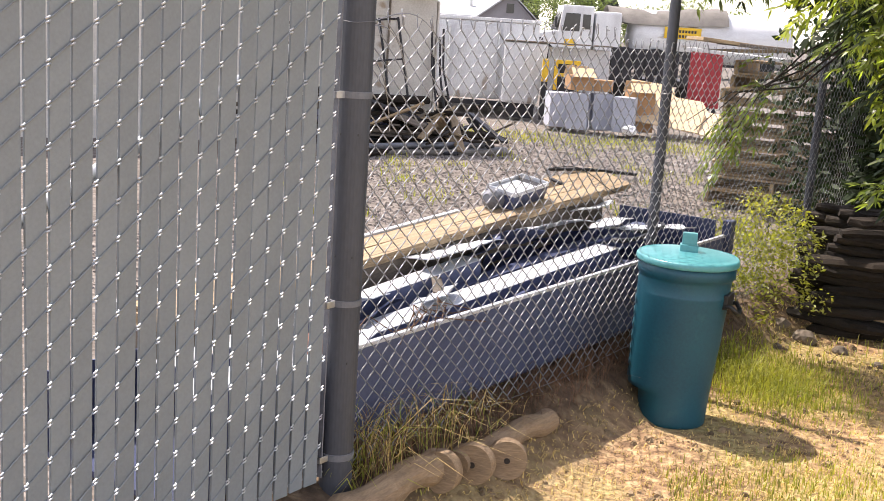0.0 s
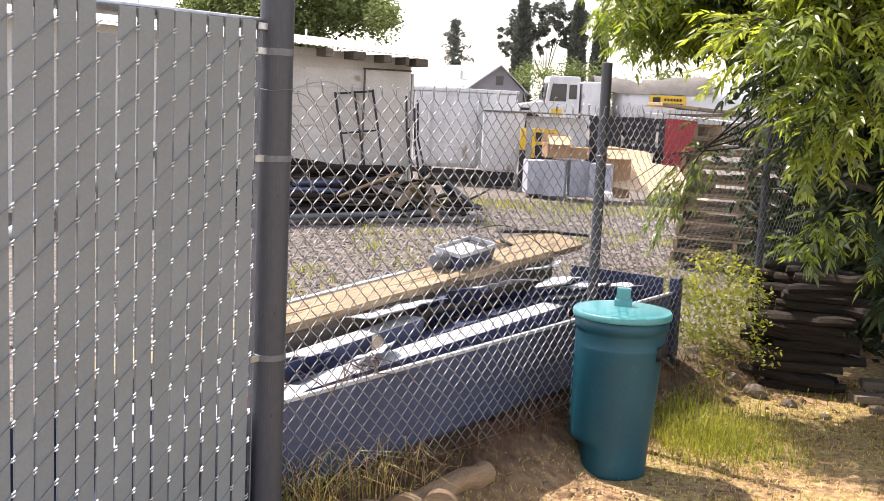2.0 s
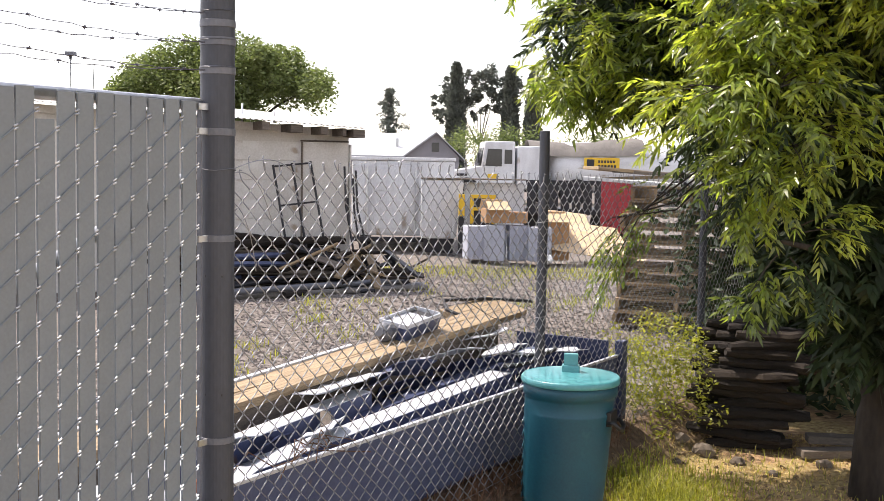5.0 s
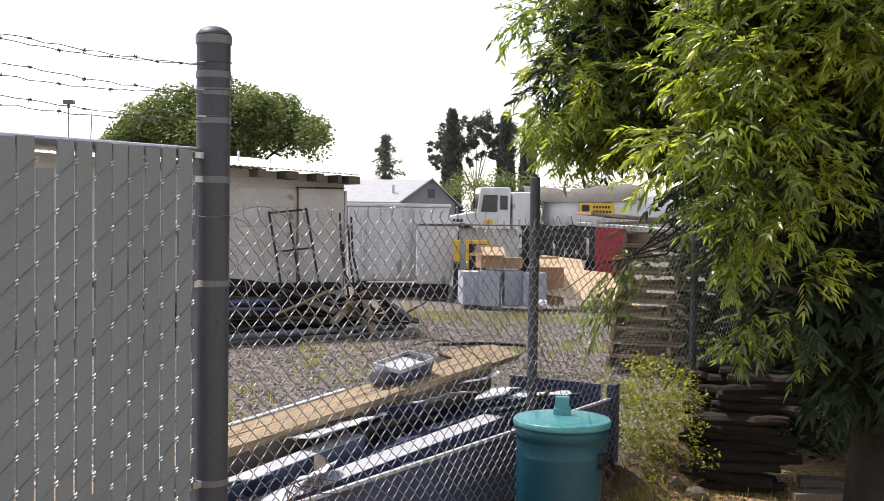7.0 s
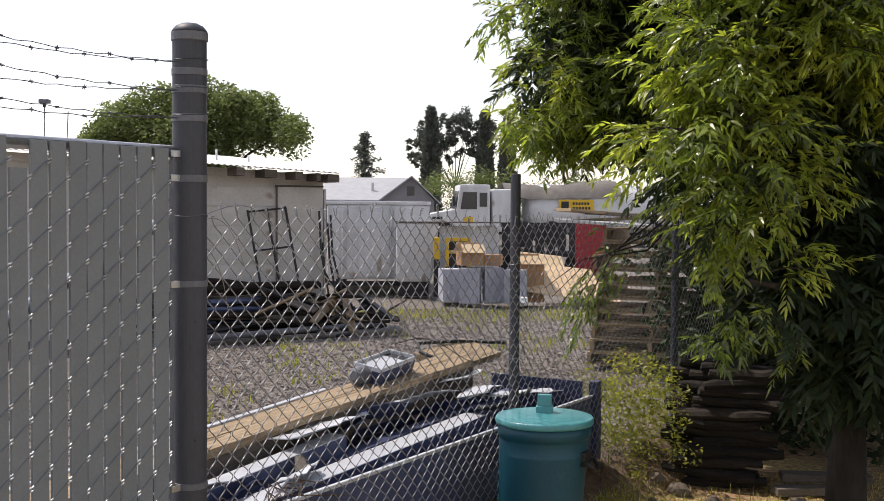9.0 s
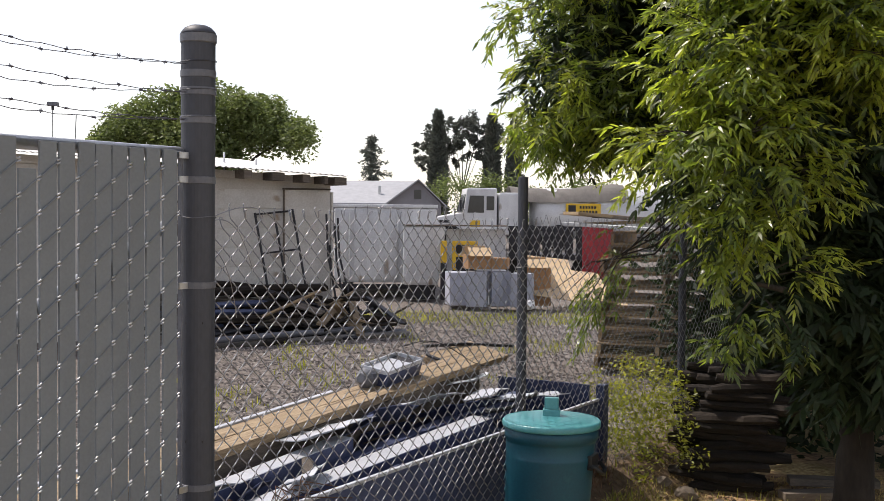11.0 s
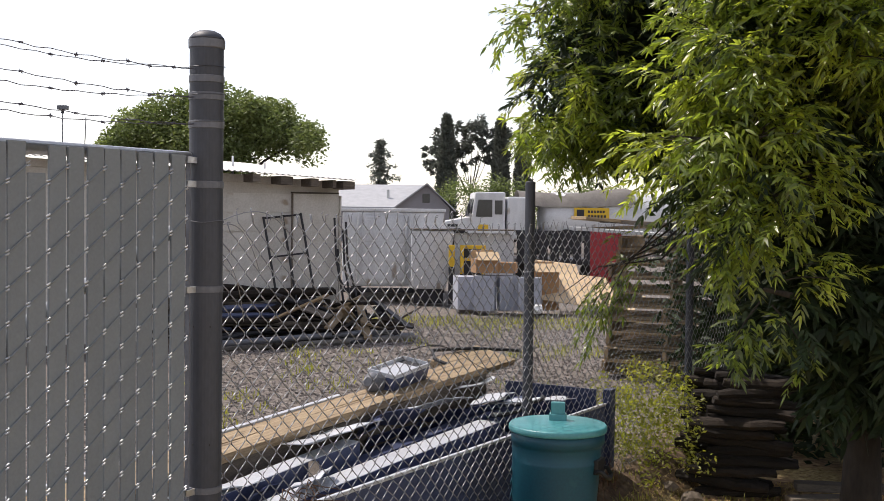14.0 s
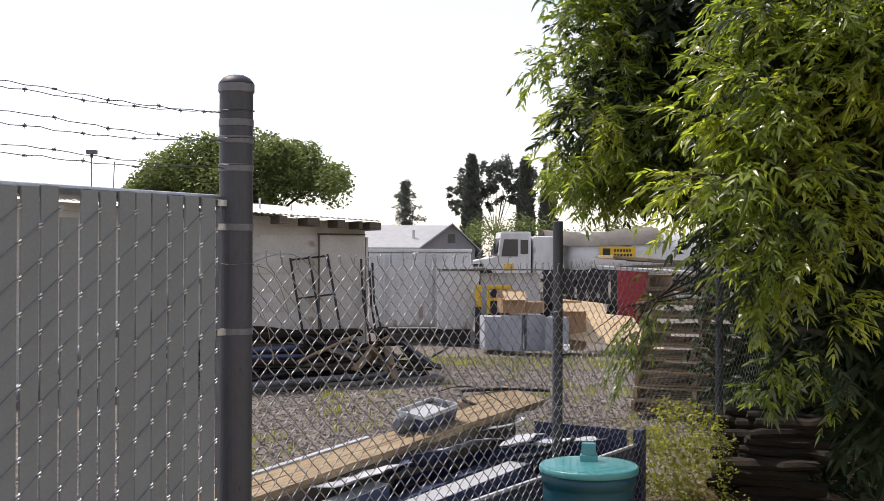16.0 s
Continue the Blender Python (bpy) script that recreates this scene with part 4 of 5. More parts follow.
def build_house():
    m = pose(0.205, 62.0, 0.3, 0, 0, 0)
    t = thing("house", m, "single-storey grey stucco house with a pale gable roof", "house")
    bm = bmesh.new()
    pts = [(-1.7, 0, -0.2), (1.25, 0, -0.2), (1.25, 0, 1.95), (0, 0, 3.2), (-1.7, 0, 1.95)]
    a = [bm.verts.new(p) for p in pts]
    b = [bm.verts.new((p[0], p[1] + 9, p[2])) for p in pts]
    bm.faces.new(a)
    bm.faces.new(list(reversed(b)))
    for i in range(5):
        j = (i + 1) % 5
        bm.faces.new((a[j], a[i], b[i], b[j]))
    part("wall", bm, HOUSEW, t)
    bm = bmesh.new()
    prof = [(0.0, 3.30), (1.6, 1.80), (1.6, 1.72), (0.0, 3.215), (-1.9, 1.80), (-1.9, 1.88)]
    roof = []
    for y in (-0.35, 9.3):
        roof.append([bm.verts.new((x, y, z)) for x, z in prof])
    for i in range(6):
        j = (i + 1) % 6
        bm.faces.new((roof[0][i], roof[0][j], roof[1][j], roof[1][i]))
    bm.faces.new(list(reversed(roof[0])))
    bm.faces.new(roof[1])
    part("roof", bm, SHINGLE, t)
    part("gable_window", boxed(-0.25, 0.15, -0.03, -0.002, 2.2, 2.7, 0.004), GLASSD, t)
    # long wing with its roof slope towards the yard
    part("wing_wall", boxed(-9.0, -1.72, 1.2, 8, -0.2, 1.9), HOUSEW, t)
    bm = bmesh.new()
    vs = [bm.verts.new(p) for p in ((-9.2, 0.4, 1.95), (-0.1, 0.4, 1.95), (-0.02, 4.6, 3.30), (-9.2, 4.6, 3.30), (-9.2, 0.4, 1.85), (-0.1, 0.4, 1.85), (-0.02, 4.6, 3.2), (-9.2, 4.6, 3.2))]
    for q in ((0, 1, 2, 3), (7, 6, 5, 4), (0, 4, 5, 1), (1, 5, 6, 2), (2, 6, 7, 3), (3, 7, 4, 0)):
        bm.faces.new([vs[i] for i in q])
    part("wing_roof", bm, SHINGLE, t)
    part("roof_vent", boxed(-2.3, -2.15, 2.0, 2.15, 2.3, 2.95, 0.01), GALV, t)


build_house()


def pallet(m, group="pallet stack"):
    t = thing("pallet", m, "weathered wooden shipping pallet in a leaning stack", "pallet", group)
    for x in (0, 0.56, 1.12):
        part("stringer", boxed(x - 0.02, x + 0.02, 0, 1.0, 0.02, 0.11, 0.003), PALLETW, t)
    for z in (0, 0.112):
        for k in range(6):
            part("deck_board", boxed(-0.02, 1.14, 0.02 + 0.172 * k, 0.11 + 0.172 * k, z, z + 0.018, 0.002), PALLETW, t)
    return t


def build_pallets():
    for k in range(10):
        if k == 0:
            first = pallet(pose(2.2, 10.9, 0.28, 0, 0, -22))
        else:
            copy_thing(first, pose(2.2 + rnd.uniform(-0.05, 0.05) + 0.012 * k, 10.9 + rnd.uniform(-0.05, 0.05), 0.28 + k * 0.135, 0, 0, -22 + rnd.uniform(-5, 5)))


build_pallets()


def build_pallet_load():
    """Pale boards thrown across the top of the pallets."""
    for k, (x, y, z, ln, rz, ry, m) in enumerate(((2.3, 10.7, 1.66, 0.9, -30, 3, WHITEP), (2.5, 10.95, 1.70, 1.1, -12, -3, PALLETW), (2.75, 10.8, 1.735, 1.2, -24, 2, OLDWOOD), (2.25, 10.95, 1.76, 0.7, 20, 4, PALLETW))):
        ob = part("loose_board", boxed(-ln / 2, ln / 2, -0.16, 0.16, 0, 0.03, 0.004), m)
        ob.matrix_world = pose(x, y, z, 0, ry, rz)
        tagged(ob, "pale board lying across the pallet stack", "board", "boards on the pallets")


build_pallet_load()


def rock(x, y, z, r, label="pale brown field stone on the dirt"):
    bm = bmesh.new()
    bmesh.ops.create_icosphere(bm, subdivisions=2, radius=r)
    for vt in bm.verts:
        vt.co *= 1 + 0.35 * noise.noise(vt.co * (2.2 / r) + Vector((x * 7, y * 5, 0)))
        vt.co.z *= 0.7
    ob = part("rock", bm, ROCK)
    ob.matrix_world = pose(x, y, z, 0, 0, 40 * x)
    return tagged(ob, label, "rock", "rocks under the tree")


for rx, ry, rr in ((2.18, 7.02, 0.075), (2.05, 7.1, 0.05), (2.35, 6.85, 0.045), (2.5, 6.6, 0.035), (2.85, 6.75, 0.05), (1.95, 6.75, 0.03)):
    rock(rx, ry, ground_z(rx, ry) + rr * 0.35, rr)


def build_lumber_stack():
    """Dark split logs stacked unevenly under the tree."""
    z = ground_z(2.5, 7.3)
    for r in range(12):
        th = rnd.uniform(0.06, 0.08)
        for k in range(3):
            ln = rnd.uniform(0.46, 0.66)
            v, f, pts, rad = [], [], [], []
            for i in range(7):
                u = i / 6 - 0.5
                pts.append((ln * u, 0.02 * noise.noise((u * 4, r * 3.1, k)), 0.012 * noise.noise((u * 4, r, k + 7))))
                rad.append((0.042 + 0.012 * noise.noise((u * 5, r * 1.7, k * 2.3))) * (0.72 if i in (0, 6) else 1))
            tube_data(pts, rad, 9, v, f)
            v = [(x + 0.02 * noise.noise((y * 30, q * 30, r)), y * (1.5 + 0.4 * math.sin(r + k)) + 0.012 * noise.noise((x * 9, q * 20, r + k)), q * 0.92 + 0.012 * noise.noise((x * 9, y * 20, r * 2 + k))) for x, y, q in v]
            # the tree's shade over the stack is put into this near-black timber
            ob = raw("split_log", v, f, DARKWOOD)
            ob.matrix_world = pose(2.45 + rnd.uniform(-0.08, 0.10) + 0.014 * r, 7.22 + k * 0.24, z + th / 2, rnd.uniform(-12, 12), rnd.uniform(-3, 3), -14 + rnd.uniform(-12, 12))
            tagged(ob, "split log in a stack, darkened for the tree's shade", "log", "logs stacked under the tree")
        z += th * 0.95
    for k, (x, y, rz, zz) in enumerate(((3.05, 7.0, 6, 0.01), (3.15, 7.12, -8, 0.062))):
        ob = part("loose_board", boxed(-0.28, 0.28, -0.06, 0.06, 0, 0.05, 0.006), OLDWOOD)
        ob.matrix_world = pose(x, y, ground_z(x, y) + zz, 0, 0, rz)
        tagged(ob, "grey loose board lying under the tree", "board", "loose boards")


build_lumber_stack()


# ---- small things in the yard ----
def build_small():
    t = thing("clay_pipe", fence_at(0.16, 0.22, 0.40), "rusty red clay pipe standing by the gate post", "pipe")
    part("wall", lathe(bmesh.new(), [(0.062, 0), (0.064, 0.20), (0.074, 0.205), (0.074, 0.255), (0.058, 0.26)], 24), RUST, t)
    # the pipe is solid; a dark cap paints the shade in its mouth
    part("mouth", lathe(bmesh.new(), [(0.055, 0.2605), (0.05, 0.262)], 24), DARKM, t, "dark cap painted as the shade in the mouth")
    part("footing", boxed(-0.08, 0.08, -0.08, 0.08, -0.16, -0.002, 0.01), OLDWOOD, t)
    # crumpled bag by the cartons
    bm = bmesh.new()
    bmesh.ops.create_icosphere(bm, subdivisions=3, radius=0.11)
    for vt in bm.verts:
        vt.co *= 1 + 0.5 * noise.noise(vt.co * 14) + 0.25 * noise.noise(vt.co * 34)
        vt.co.z *= 0.6
    ob = part("plastic_bag", bm, BAG)
    ob.matrix_world = pose(2.12, 17.05, 0.40)
    tagged(ob, "crumpled white plastic bag on the gravel", "bag")
    # flood lamp on thin poles beyond the gate
    t = thing("flood_lamp", pose(-9.35, 30.0, 0.3), "small flood lamp on a thin pole far off", "lamp")
    tube("pole", [(0, 0, -0.2), (0, 0, 4.2)], 0.014, BANDM, t, 6)
    part("head", boxed(-0.13, 0.14, -0.1, 0.1, 4.2, 4.31, 0.02), BANDM, t)
    part("bracket", boxed(-0.03, 0.03, -0.03, 0.03, 4.1, 4.199, 0.004), DARKM, t)
    tube("stay", [(0.45, 0, 0.0), (0.62, 0, 4.0)], 0.013, BANDM, t, 6)
    # vent pipes on the shed roof
    for x, y, h in ((-2.35, 14.9, 0.32), (-2.45, 15.0, 0.22), (-2.15, 14.95, 0.26), (-1.75, 15.1, 0.14)):
        tagged(tube("vent_pipe", [(x, y, 2.32), (x, y, 2.42 + 0.55 * h)], 0.014, WHITEP, None, 8), "short white vent pipe on the tin roof", "vent pipe", "roof vent pipes")


build_small()


# ---- trees ----
def leaf_cloud(name, spots, size, material, parent, count, aspect=0.45, droop=0.2):
    """Many small leaves round given spots (centre, radius)."""
    v, f = [], []
    for c, r in spots:
        for _ in range(count):
            d = Vector((rnd.gauss(0, 1), rnd.gauss(0, 1), rnd.gauss(0, 1))).normalized() * r * rnd.random() ** 0.45
            p = Vector(c) + d
            a = Vector((rnd.gauss(0, 1), rnd.gauss(0, 1), rnd.gauss(0, 0.6) - droop)).normalized()
            b = a.cross(Vector((rnd.gauss(0, 1), rnd.gauss(0, 1), rnd.gauss(0, 1)))).normalized()
            s = size * rnd.uniform(0.6, 1.3)
            i = len(v)
            v += [tuple(p), tuple(p + a * s * 0.5 + b * s * aspect * 0.5), tuple(p + a * s), tuple(p + a * s * 0.5 - b * s * aspect * 0.5)]
            f.append((i, i + 1, i + 2, i + 3))
    return raw(name, v, f, material, parent)


def far_tree(name, x, y, base, trunk_h, spots, size, count, label, material=LEAFD, r=0.3, boughs=1):
    t = thing(name, pose(x, y, base), label, "tree")
    v, f = tube_data([(0, 0, -0.3), (0.05, 0, trunk_h * 0.5), (0, 0, trunk_h)], [r, r * 0.8, r * 0.5], 8)
    for c, q in spots[::boughs]:
        tube_data([(0, 0, trunk_h * 0.6), tuple(Vector(c) * 0.6 + Vector((0, 0, trunk_h * 0.3))), c], [r * 0.4, r * 0.25, r * 0.08], 6, v, f)
    raw("trunk", v, f, BARK, t)
    leaf_cloud("crown", spots, size, material, t, count)
    return t


def build_far_trees():
    spots = []
    for k in range(34):
        a = rnd.random() * 6.28
        u = rnd.random() ** 0.5
        spots.append(((3.55 * u * math.cos(a), 2.4 * u * math.sin(a), 3.75 + 2.05 * (1 - u * u) * rnd.uniform(0.1, 1.0) + 0.3 * rnd.random()), rnd.uniform(0.55, 1.1)))
    for k in range(18):
        a = rnd.random() * 6.28
        spots.append(((3.0 * math.cos(a) * rnd.random() ** 0.5, 1.8 * math.sin(a), rnd.uniform(2.2, 3.8)), rnd.uniform(0.7, 1.0)))
    for k in range(30):
        a = rnd.uniform(0, 3.14)
        spots.append((((3.35 + rnd.gauss(0, 0.25)) * math.cos(a), rnd.gauss(-0.6, 0.8), 3.4 + (2.05 + rnd.gauss(0, 0.2)) * math.sin(a)), rnd.uniform(0.4, 0.75)))
    for k in range(22):
        spots.append(((rnd.gauss(-0.2, 1.3), rnd.gauss(-0.5, 0.7), rnd.uniform(3.2, 5.3)), rnd.uniform(0.5, 0.9)))
    far_tree("broad_tree", -7.35, 41, 0.3, 3.2, spots, 0.165, 640, "broad leafy green tree behind the shed", LEAFD, 0.2, 3)
    # conifer
    t = thing("conifer", pose(-2.9, 72, 0.3), "slim dark conifer with layered branches", "tree")
    tube("trunk", [(0, 0, -0.3), (0, 0, 6.4)], [0.16, 0.02], BARK, t, 8)
    spots = []
    for k in range(16):
        z = 2.6 + 3.9 * k / 16
        w = 1.5 * (1 - k / 17) ** 0.8 * (1.2 if k % 3 == 0 else 0.5)
        for j in range(7):
            a = rnd.random() * 6.28
            for q in (0.35, 0.65, 0.95):
                spots.append(((w * q * math.cos(a), w * q * math.sin(a), z - 0.22 * q), 0.16))
    leaf_cloud("crown", spots, 0.24, CONIF, t, 12, 0.3)
    # cypresses
    for x, h, w in ((1.85, 11.3, 0.85), (7.1, 11.0, 0.75), (9.3, 10.4, 0.7)):
        t = thing("cypress", pose(x, 110, 0.3), "tall narrow dark cypress tree", "tree", "cypresses")
        tube("trunk", [(0, 0, -0.3), (0, 0, h * 0.9)], [0.25, 0.05], BARK, t, 8)
        spots = []
        for k in range(150):
            z = 0.8 + (h - 1.0) * k / 150
            q = w * min(1, 1.5 * (1 - k / 150) ** 0.75)
            for j in range(4):
                a = rnd.random() * 6.28
                spots.append(((q * 0.8 * math.cos(a), q * 0.8 * math.sin(a), z), 0.16 + 0.1 * q))
        leaf_cloud("crown", spots, 0.55, CONIF, t, 16, 0.35, -1.2)
    # open-crowned gum tree
    spots = []
    for x, z, r in ((-3.4, 8.0, 0.7), (-2.6, 8.8, 0.8), (-1.4, 9.8, 0.9), (-0.2, 10.4, 0.9), (1.0, 10.2, 0.9), (1.8, 9.0, 0.8), (0.4, 8.6, 0.7), (-1.0, 8.0, 0.7), (-4.0, 6.6, 0.5), (2.6, 7.6, 0.8), (1.4, 7.2, 0.7), (-2.0, 6.8, 0.5), (3.4, 9.6, 0.9)):
        for _ in range(9):
            spots.append(((x + rnd.gauss(0, 0.75), rnd.gauss(0, 1.0), z + rnd.gauss(0, 0.5)), r * rnd.uniform(0.3, 0.7)))
    far_tree("gum_tree", 4.3, 112, 0.3, 5.5, spots, 0.34, 90, "tall open-crowned gum tree far off", CONIF, 0.12, 9)
    spots = [((rnd.uniform(-6, 10), rnd.uniform(-1, 1), rnd.uniform(0.5, 3.4)), rnd.uniform(0.6, 1.1)) for _ in range(46)]
    far_tree("hedge_tree", 4.5, 72, 0.3, 1.0, spots, 0.22, 220, "low green trees behind the house", LEAFD, 0.08, 12)


build_far_trees()


# ---- the near tree ----
def compound_leaf(v, f, p, d, length, hang, size=0.056):
    """A feathery leaf: a drooping stalk with paired lance-shaped leaflets."""
    n = rnd.randint(6, 8)
    d = d.normalized()
    q = Vector(p)
    side = d.cross(Vector((0, 0, 1)))
    side = side.normalized() if side.length > 0.1 else Vector((1, 0, 0))
    for i in range(n):
        d = (d + Vector((0, 0, -hang / n))).normalized()
        q = q + d * length / n
        if i < 1:
            continue
        for sg in (-1, 1) if i < n - 1 else (-1, 0, 1):
            ax = (d * (0.8 if sg else 1.6) + side * sg * 0.7 + Vector((rnd.gauss(0, 0.25), rnd.gauss(0, 0.25), rnd.gauss(0.0, 0.25)))).normalized()
            wd = ax.cross(Vector((rnd.gauss(0, 0.8), rnd.gauss(-0.3, 0.8), 1))).normalized()
            ln = size * rnd.uniform(0.7, 1.25)
            w = ln * 0.125
            b = len(v)
            m1, m2, tip = q + ax * ln * 0.28, q + ax * ln * 0.62 + Vector((0, 0, -0.003)), q + ax * ln + Vector((0, 0, -0.01))
            v += [tuple(q), tuple(m1 + wd * w), tuple(m2 + wd * w * 0.8), tuple(tip), tuple(m2 - wd * w * 0.8), tuple(m1 - wd * w)]
            f.append((b, b + 1, b + 2, b + 3, b + 4, b + 5))
    return q


def build_near_tree():
    base = Vector((2.90, 6.15, 0.0))
    t = thing("shade_tree", Matrix.Translation(base), "dense feathery-leaved tree with drooping green foliage", "tree")
    v, f = tube_data([(0, 0, -0.2), (0.02, 0.02, 0.5), (-0.03, 0.03, 1.3), (0.05, 0.0, 2.2), (0.0, 0.1, 3.2), (0.2, 0.2, 4.2)], [0.13, 0.10, 0.09, 0.075, 0.06, 0.03], 14)
    # three leaf tones paint sunlit, duller and shaded foliage
    leaves = {"bright": ([], []), "green": ([], []), "dark": ([], [])}

    def lobe(c, r, sprays, tone, shell, seed, droop=0.35, size=0.056, grow=None):
        """Twigs with leaves through an ellipsoid; shell: how far out from its middle they begin."""
        c, r = Vector(c) - base, Vector(r)
        start = Vector((0.0, 0.05, max(0.9, min(3.0, c.z - 0.7))))
        bend = start.lerp(c, 0.55) + Vector((0, 0, 0.18))
        tube_data([start, bend, c], [0.035, 0.022, 0.01], 7, v, f)
        for k in range(sprays):
            d = Vector((rnd.gauss(0, 1), rnd.gauss(0, 1), rnd.gauss(0, 1))).normalized()
            q = shell + (1 - shell) * rnd.random() ** 0.6
            q *= 1 + 0.28 * noise.noise(d * 2.3 + Vector((seed, 0, 0)))
            p = c + Vector((d.x * r.x, d.y * r.y, d.z * r.z)) * q
            if noise.noise((p.x * 3.2, p.y * 3.2, p.z * 3.2 + seed)) < (-0.25 if tone == "dark" else 0.05):
                continue
            luck = rnd.random()
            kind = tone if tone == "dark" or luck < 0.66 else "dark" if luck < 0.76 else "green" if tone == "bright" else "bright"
            go = (d + Vector((rnd.gauss(0, 0.35), rnd.gauss(0, 0.35), rnd.gauss(-droop * 0.5, 0.35)))).normalized()
            if grow:
                go = (go + Vector(grow)).normalized()
            steps = 5
            pts = [p]
            for j in range(steps):
                go = (go + Vector((0, 0, -0.10))).normalized()
                pts.append(pts[-1] + go * 0.055)
            if kind != "dark" and rnd.random() < 0.5:
                tube_data([pts[0], pts[2], pts[5]], [0.004, 0.003, 0.0015], 4, v, f, caps=False)
            lv, lf = leaves[kind]
            for j in [1, 2, 3, 4, 5, 2, 3, 4]:
                out = (go * 0.6 + Vector((rnd.gauss(0, 0.8), rnd.gauss(0, 0.8), rnd.gauss(0.0, 0.5)))).normalized()
                compound_leaf(lv, lf, pts[j], out, rnd.uniform(0.13, 0.21), rnd.uniform(0.1, 1.0), size)

    # far limb over the fence
    lobe((1.48, 6.75, 2.60), (0.32, 0.4, 0.26), 170, "green", 0.35, 1, 0.1)
    lobe((1.30, 6.8, 2.46), (0.20, 0.3, 0.12), 70, "bright", 0.3, 2, 0.1)
    lobe((1.52, 6.8, 3.08), (0.36, 0.4, 0.30), 170, "green", 0.35, 3, 0.1)
    lobe((1.78, 6.6, 2.52), (0.34, 0.3, 0.16), 110, "green", 0.35, 4, 0.1)
    lobe((1.72, 6.9, 3.65), (0.55, 0.6, 0.4), 170, "green", 0.4, 5)
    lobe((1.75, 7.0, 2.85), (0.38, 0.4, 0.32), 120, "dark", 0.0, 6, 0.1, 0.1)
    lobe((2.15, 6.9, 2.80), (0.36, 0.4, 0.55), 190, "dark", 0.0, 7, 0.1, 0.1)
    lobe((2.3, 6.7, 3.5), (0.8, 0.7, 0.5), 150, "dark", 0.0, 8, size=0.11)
    # mostly hidden lobe behind, added to block the sun
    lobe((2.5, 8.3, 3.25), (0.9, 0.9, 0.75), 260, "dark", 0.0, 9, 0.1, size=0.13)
    # near limb; light from beyond is put into its bright leaf colour
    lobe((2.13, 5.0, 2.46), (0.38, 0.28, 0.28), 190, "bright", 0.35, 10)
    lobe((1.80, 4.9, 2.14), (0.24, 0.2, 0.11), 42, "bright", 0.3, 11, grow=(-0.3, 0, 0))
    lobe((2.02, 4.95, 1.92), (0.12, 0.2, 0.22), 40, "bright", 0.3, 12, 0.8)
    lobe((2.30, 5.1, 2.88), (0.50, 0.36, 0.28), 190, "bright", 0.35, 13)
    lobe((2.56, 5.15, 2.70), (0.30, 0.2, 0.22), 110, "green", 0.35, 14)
    # near-black leaves paint shade into the limb's core and over the trunk
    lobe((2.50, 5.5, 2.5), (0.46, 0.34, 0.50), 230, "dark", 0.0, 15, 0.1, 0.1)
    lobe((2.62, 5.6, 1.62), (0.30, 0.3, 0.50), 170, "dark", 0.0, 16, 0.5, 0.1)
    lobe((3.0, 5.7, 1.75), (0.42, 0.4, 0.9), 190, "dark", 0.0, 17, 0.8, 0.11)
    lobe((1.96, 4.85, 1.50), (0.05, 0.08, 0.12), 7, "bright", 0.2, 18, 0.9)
    # unseen crown above, added to shade what stands below
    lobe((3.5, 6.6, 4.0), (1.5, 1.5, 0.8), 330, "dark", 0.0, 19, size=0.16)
    # a thin drooping bough by the fence
    for k in range(34):
        u = rnd.random()
        c = Vector((1.88 - 0.42 * u, 7.0 - 0.3 * u + rnd.gauss(0, 0.08), 1.62 - 0.42 * u + rnd.gauss(0, 0.07))) - base
        d = Vector((rnd.gauss(-0.7, 0.35), rnd.gauss(0, 0.5), rnd.gauss(-0.2, 0.4))).normalized()
        compound_leaf(*leaves["green"], c, d, rnd.uniform(0.16, 0.28), rnd.uniform(0.8, 2.0))
    for k in range(5):
        tube_data([(-0.5, 0.5, 2.1), (-0.95, 0.85, 1.75 - 0.05 * k), (-1.2 - 0.04 * k, 0.75, 1.5), (-1.45 - 0.04 * k, 0.5 + 0.05 * k, 1.12 + 0.05 * k)], [0.008, 0.006, 0.004, 0.002], 5, v, f)
    raw("trunk", v, f, BARK, t, smooth=True)
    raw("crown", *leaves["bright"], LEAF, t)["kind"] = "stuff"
    raw("fence_crown", *leaves["green"], LEAFG, t)["kind"] = "stuff"
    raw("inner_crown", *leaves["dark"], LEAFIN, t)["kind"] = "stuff"


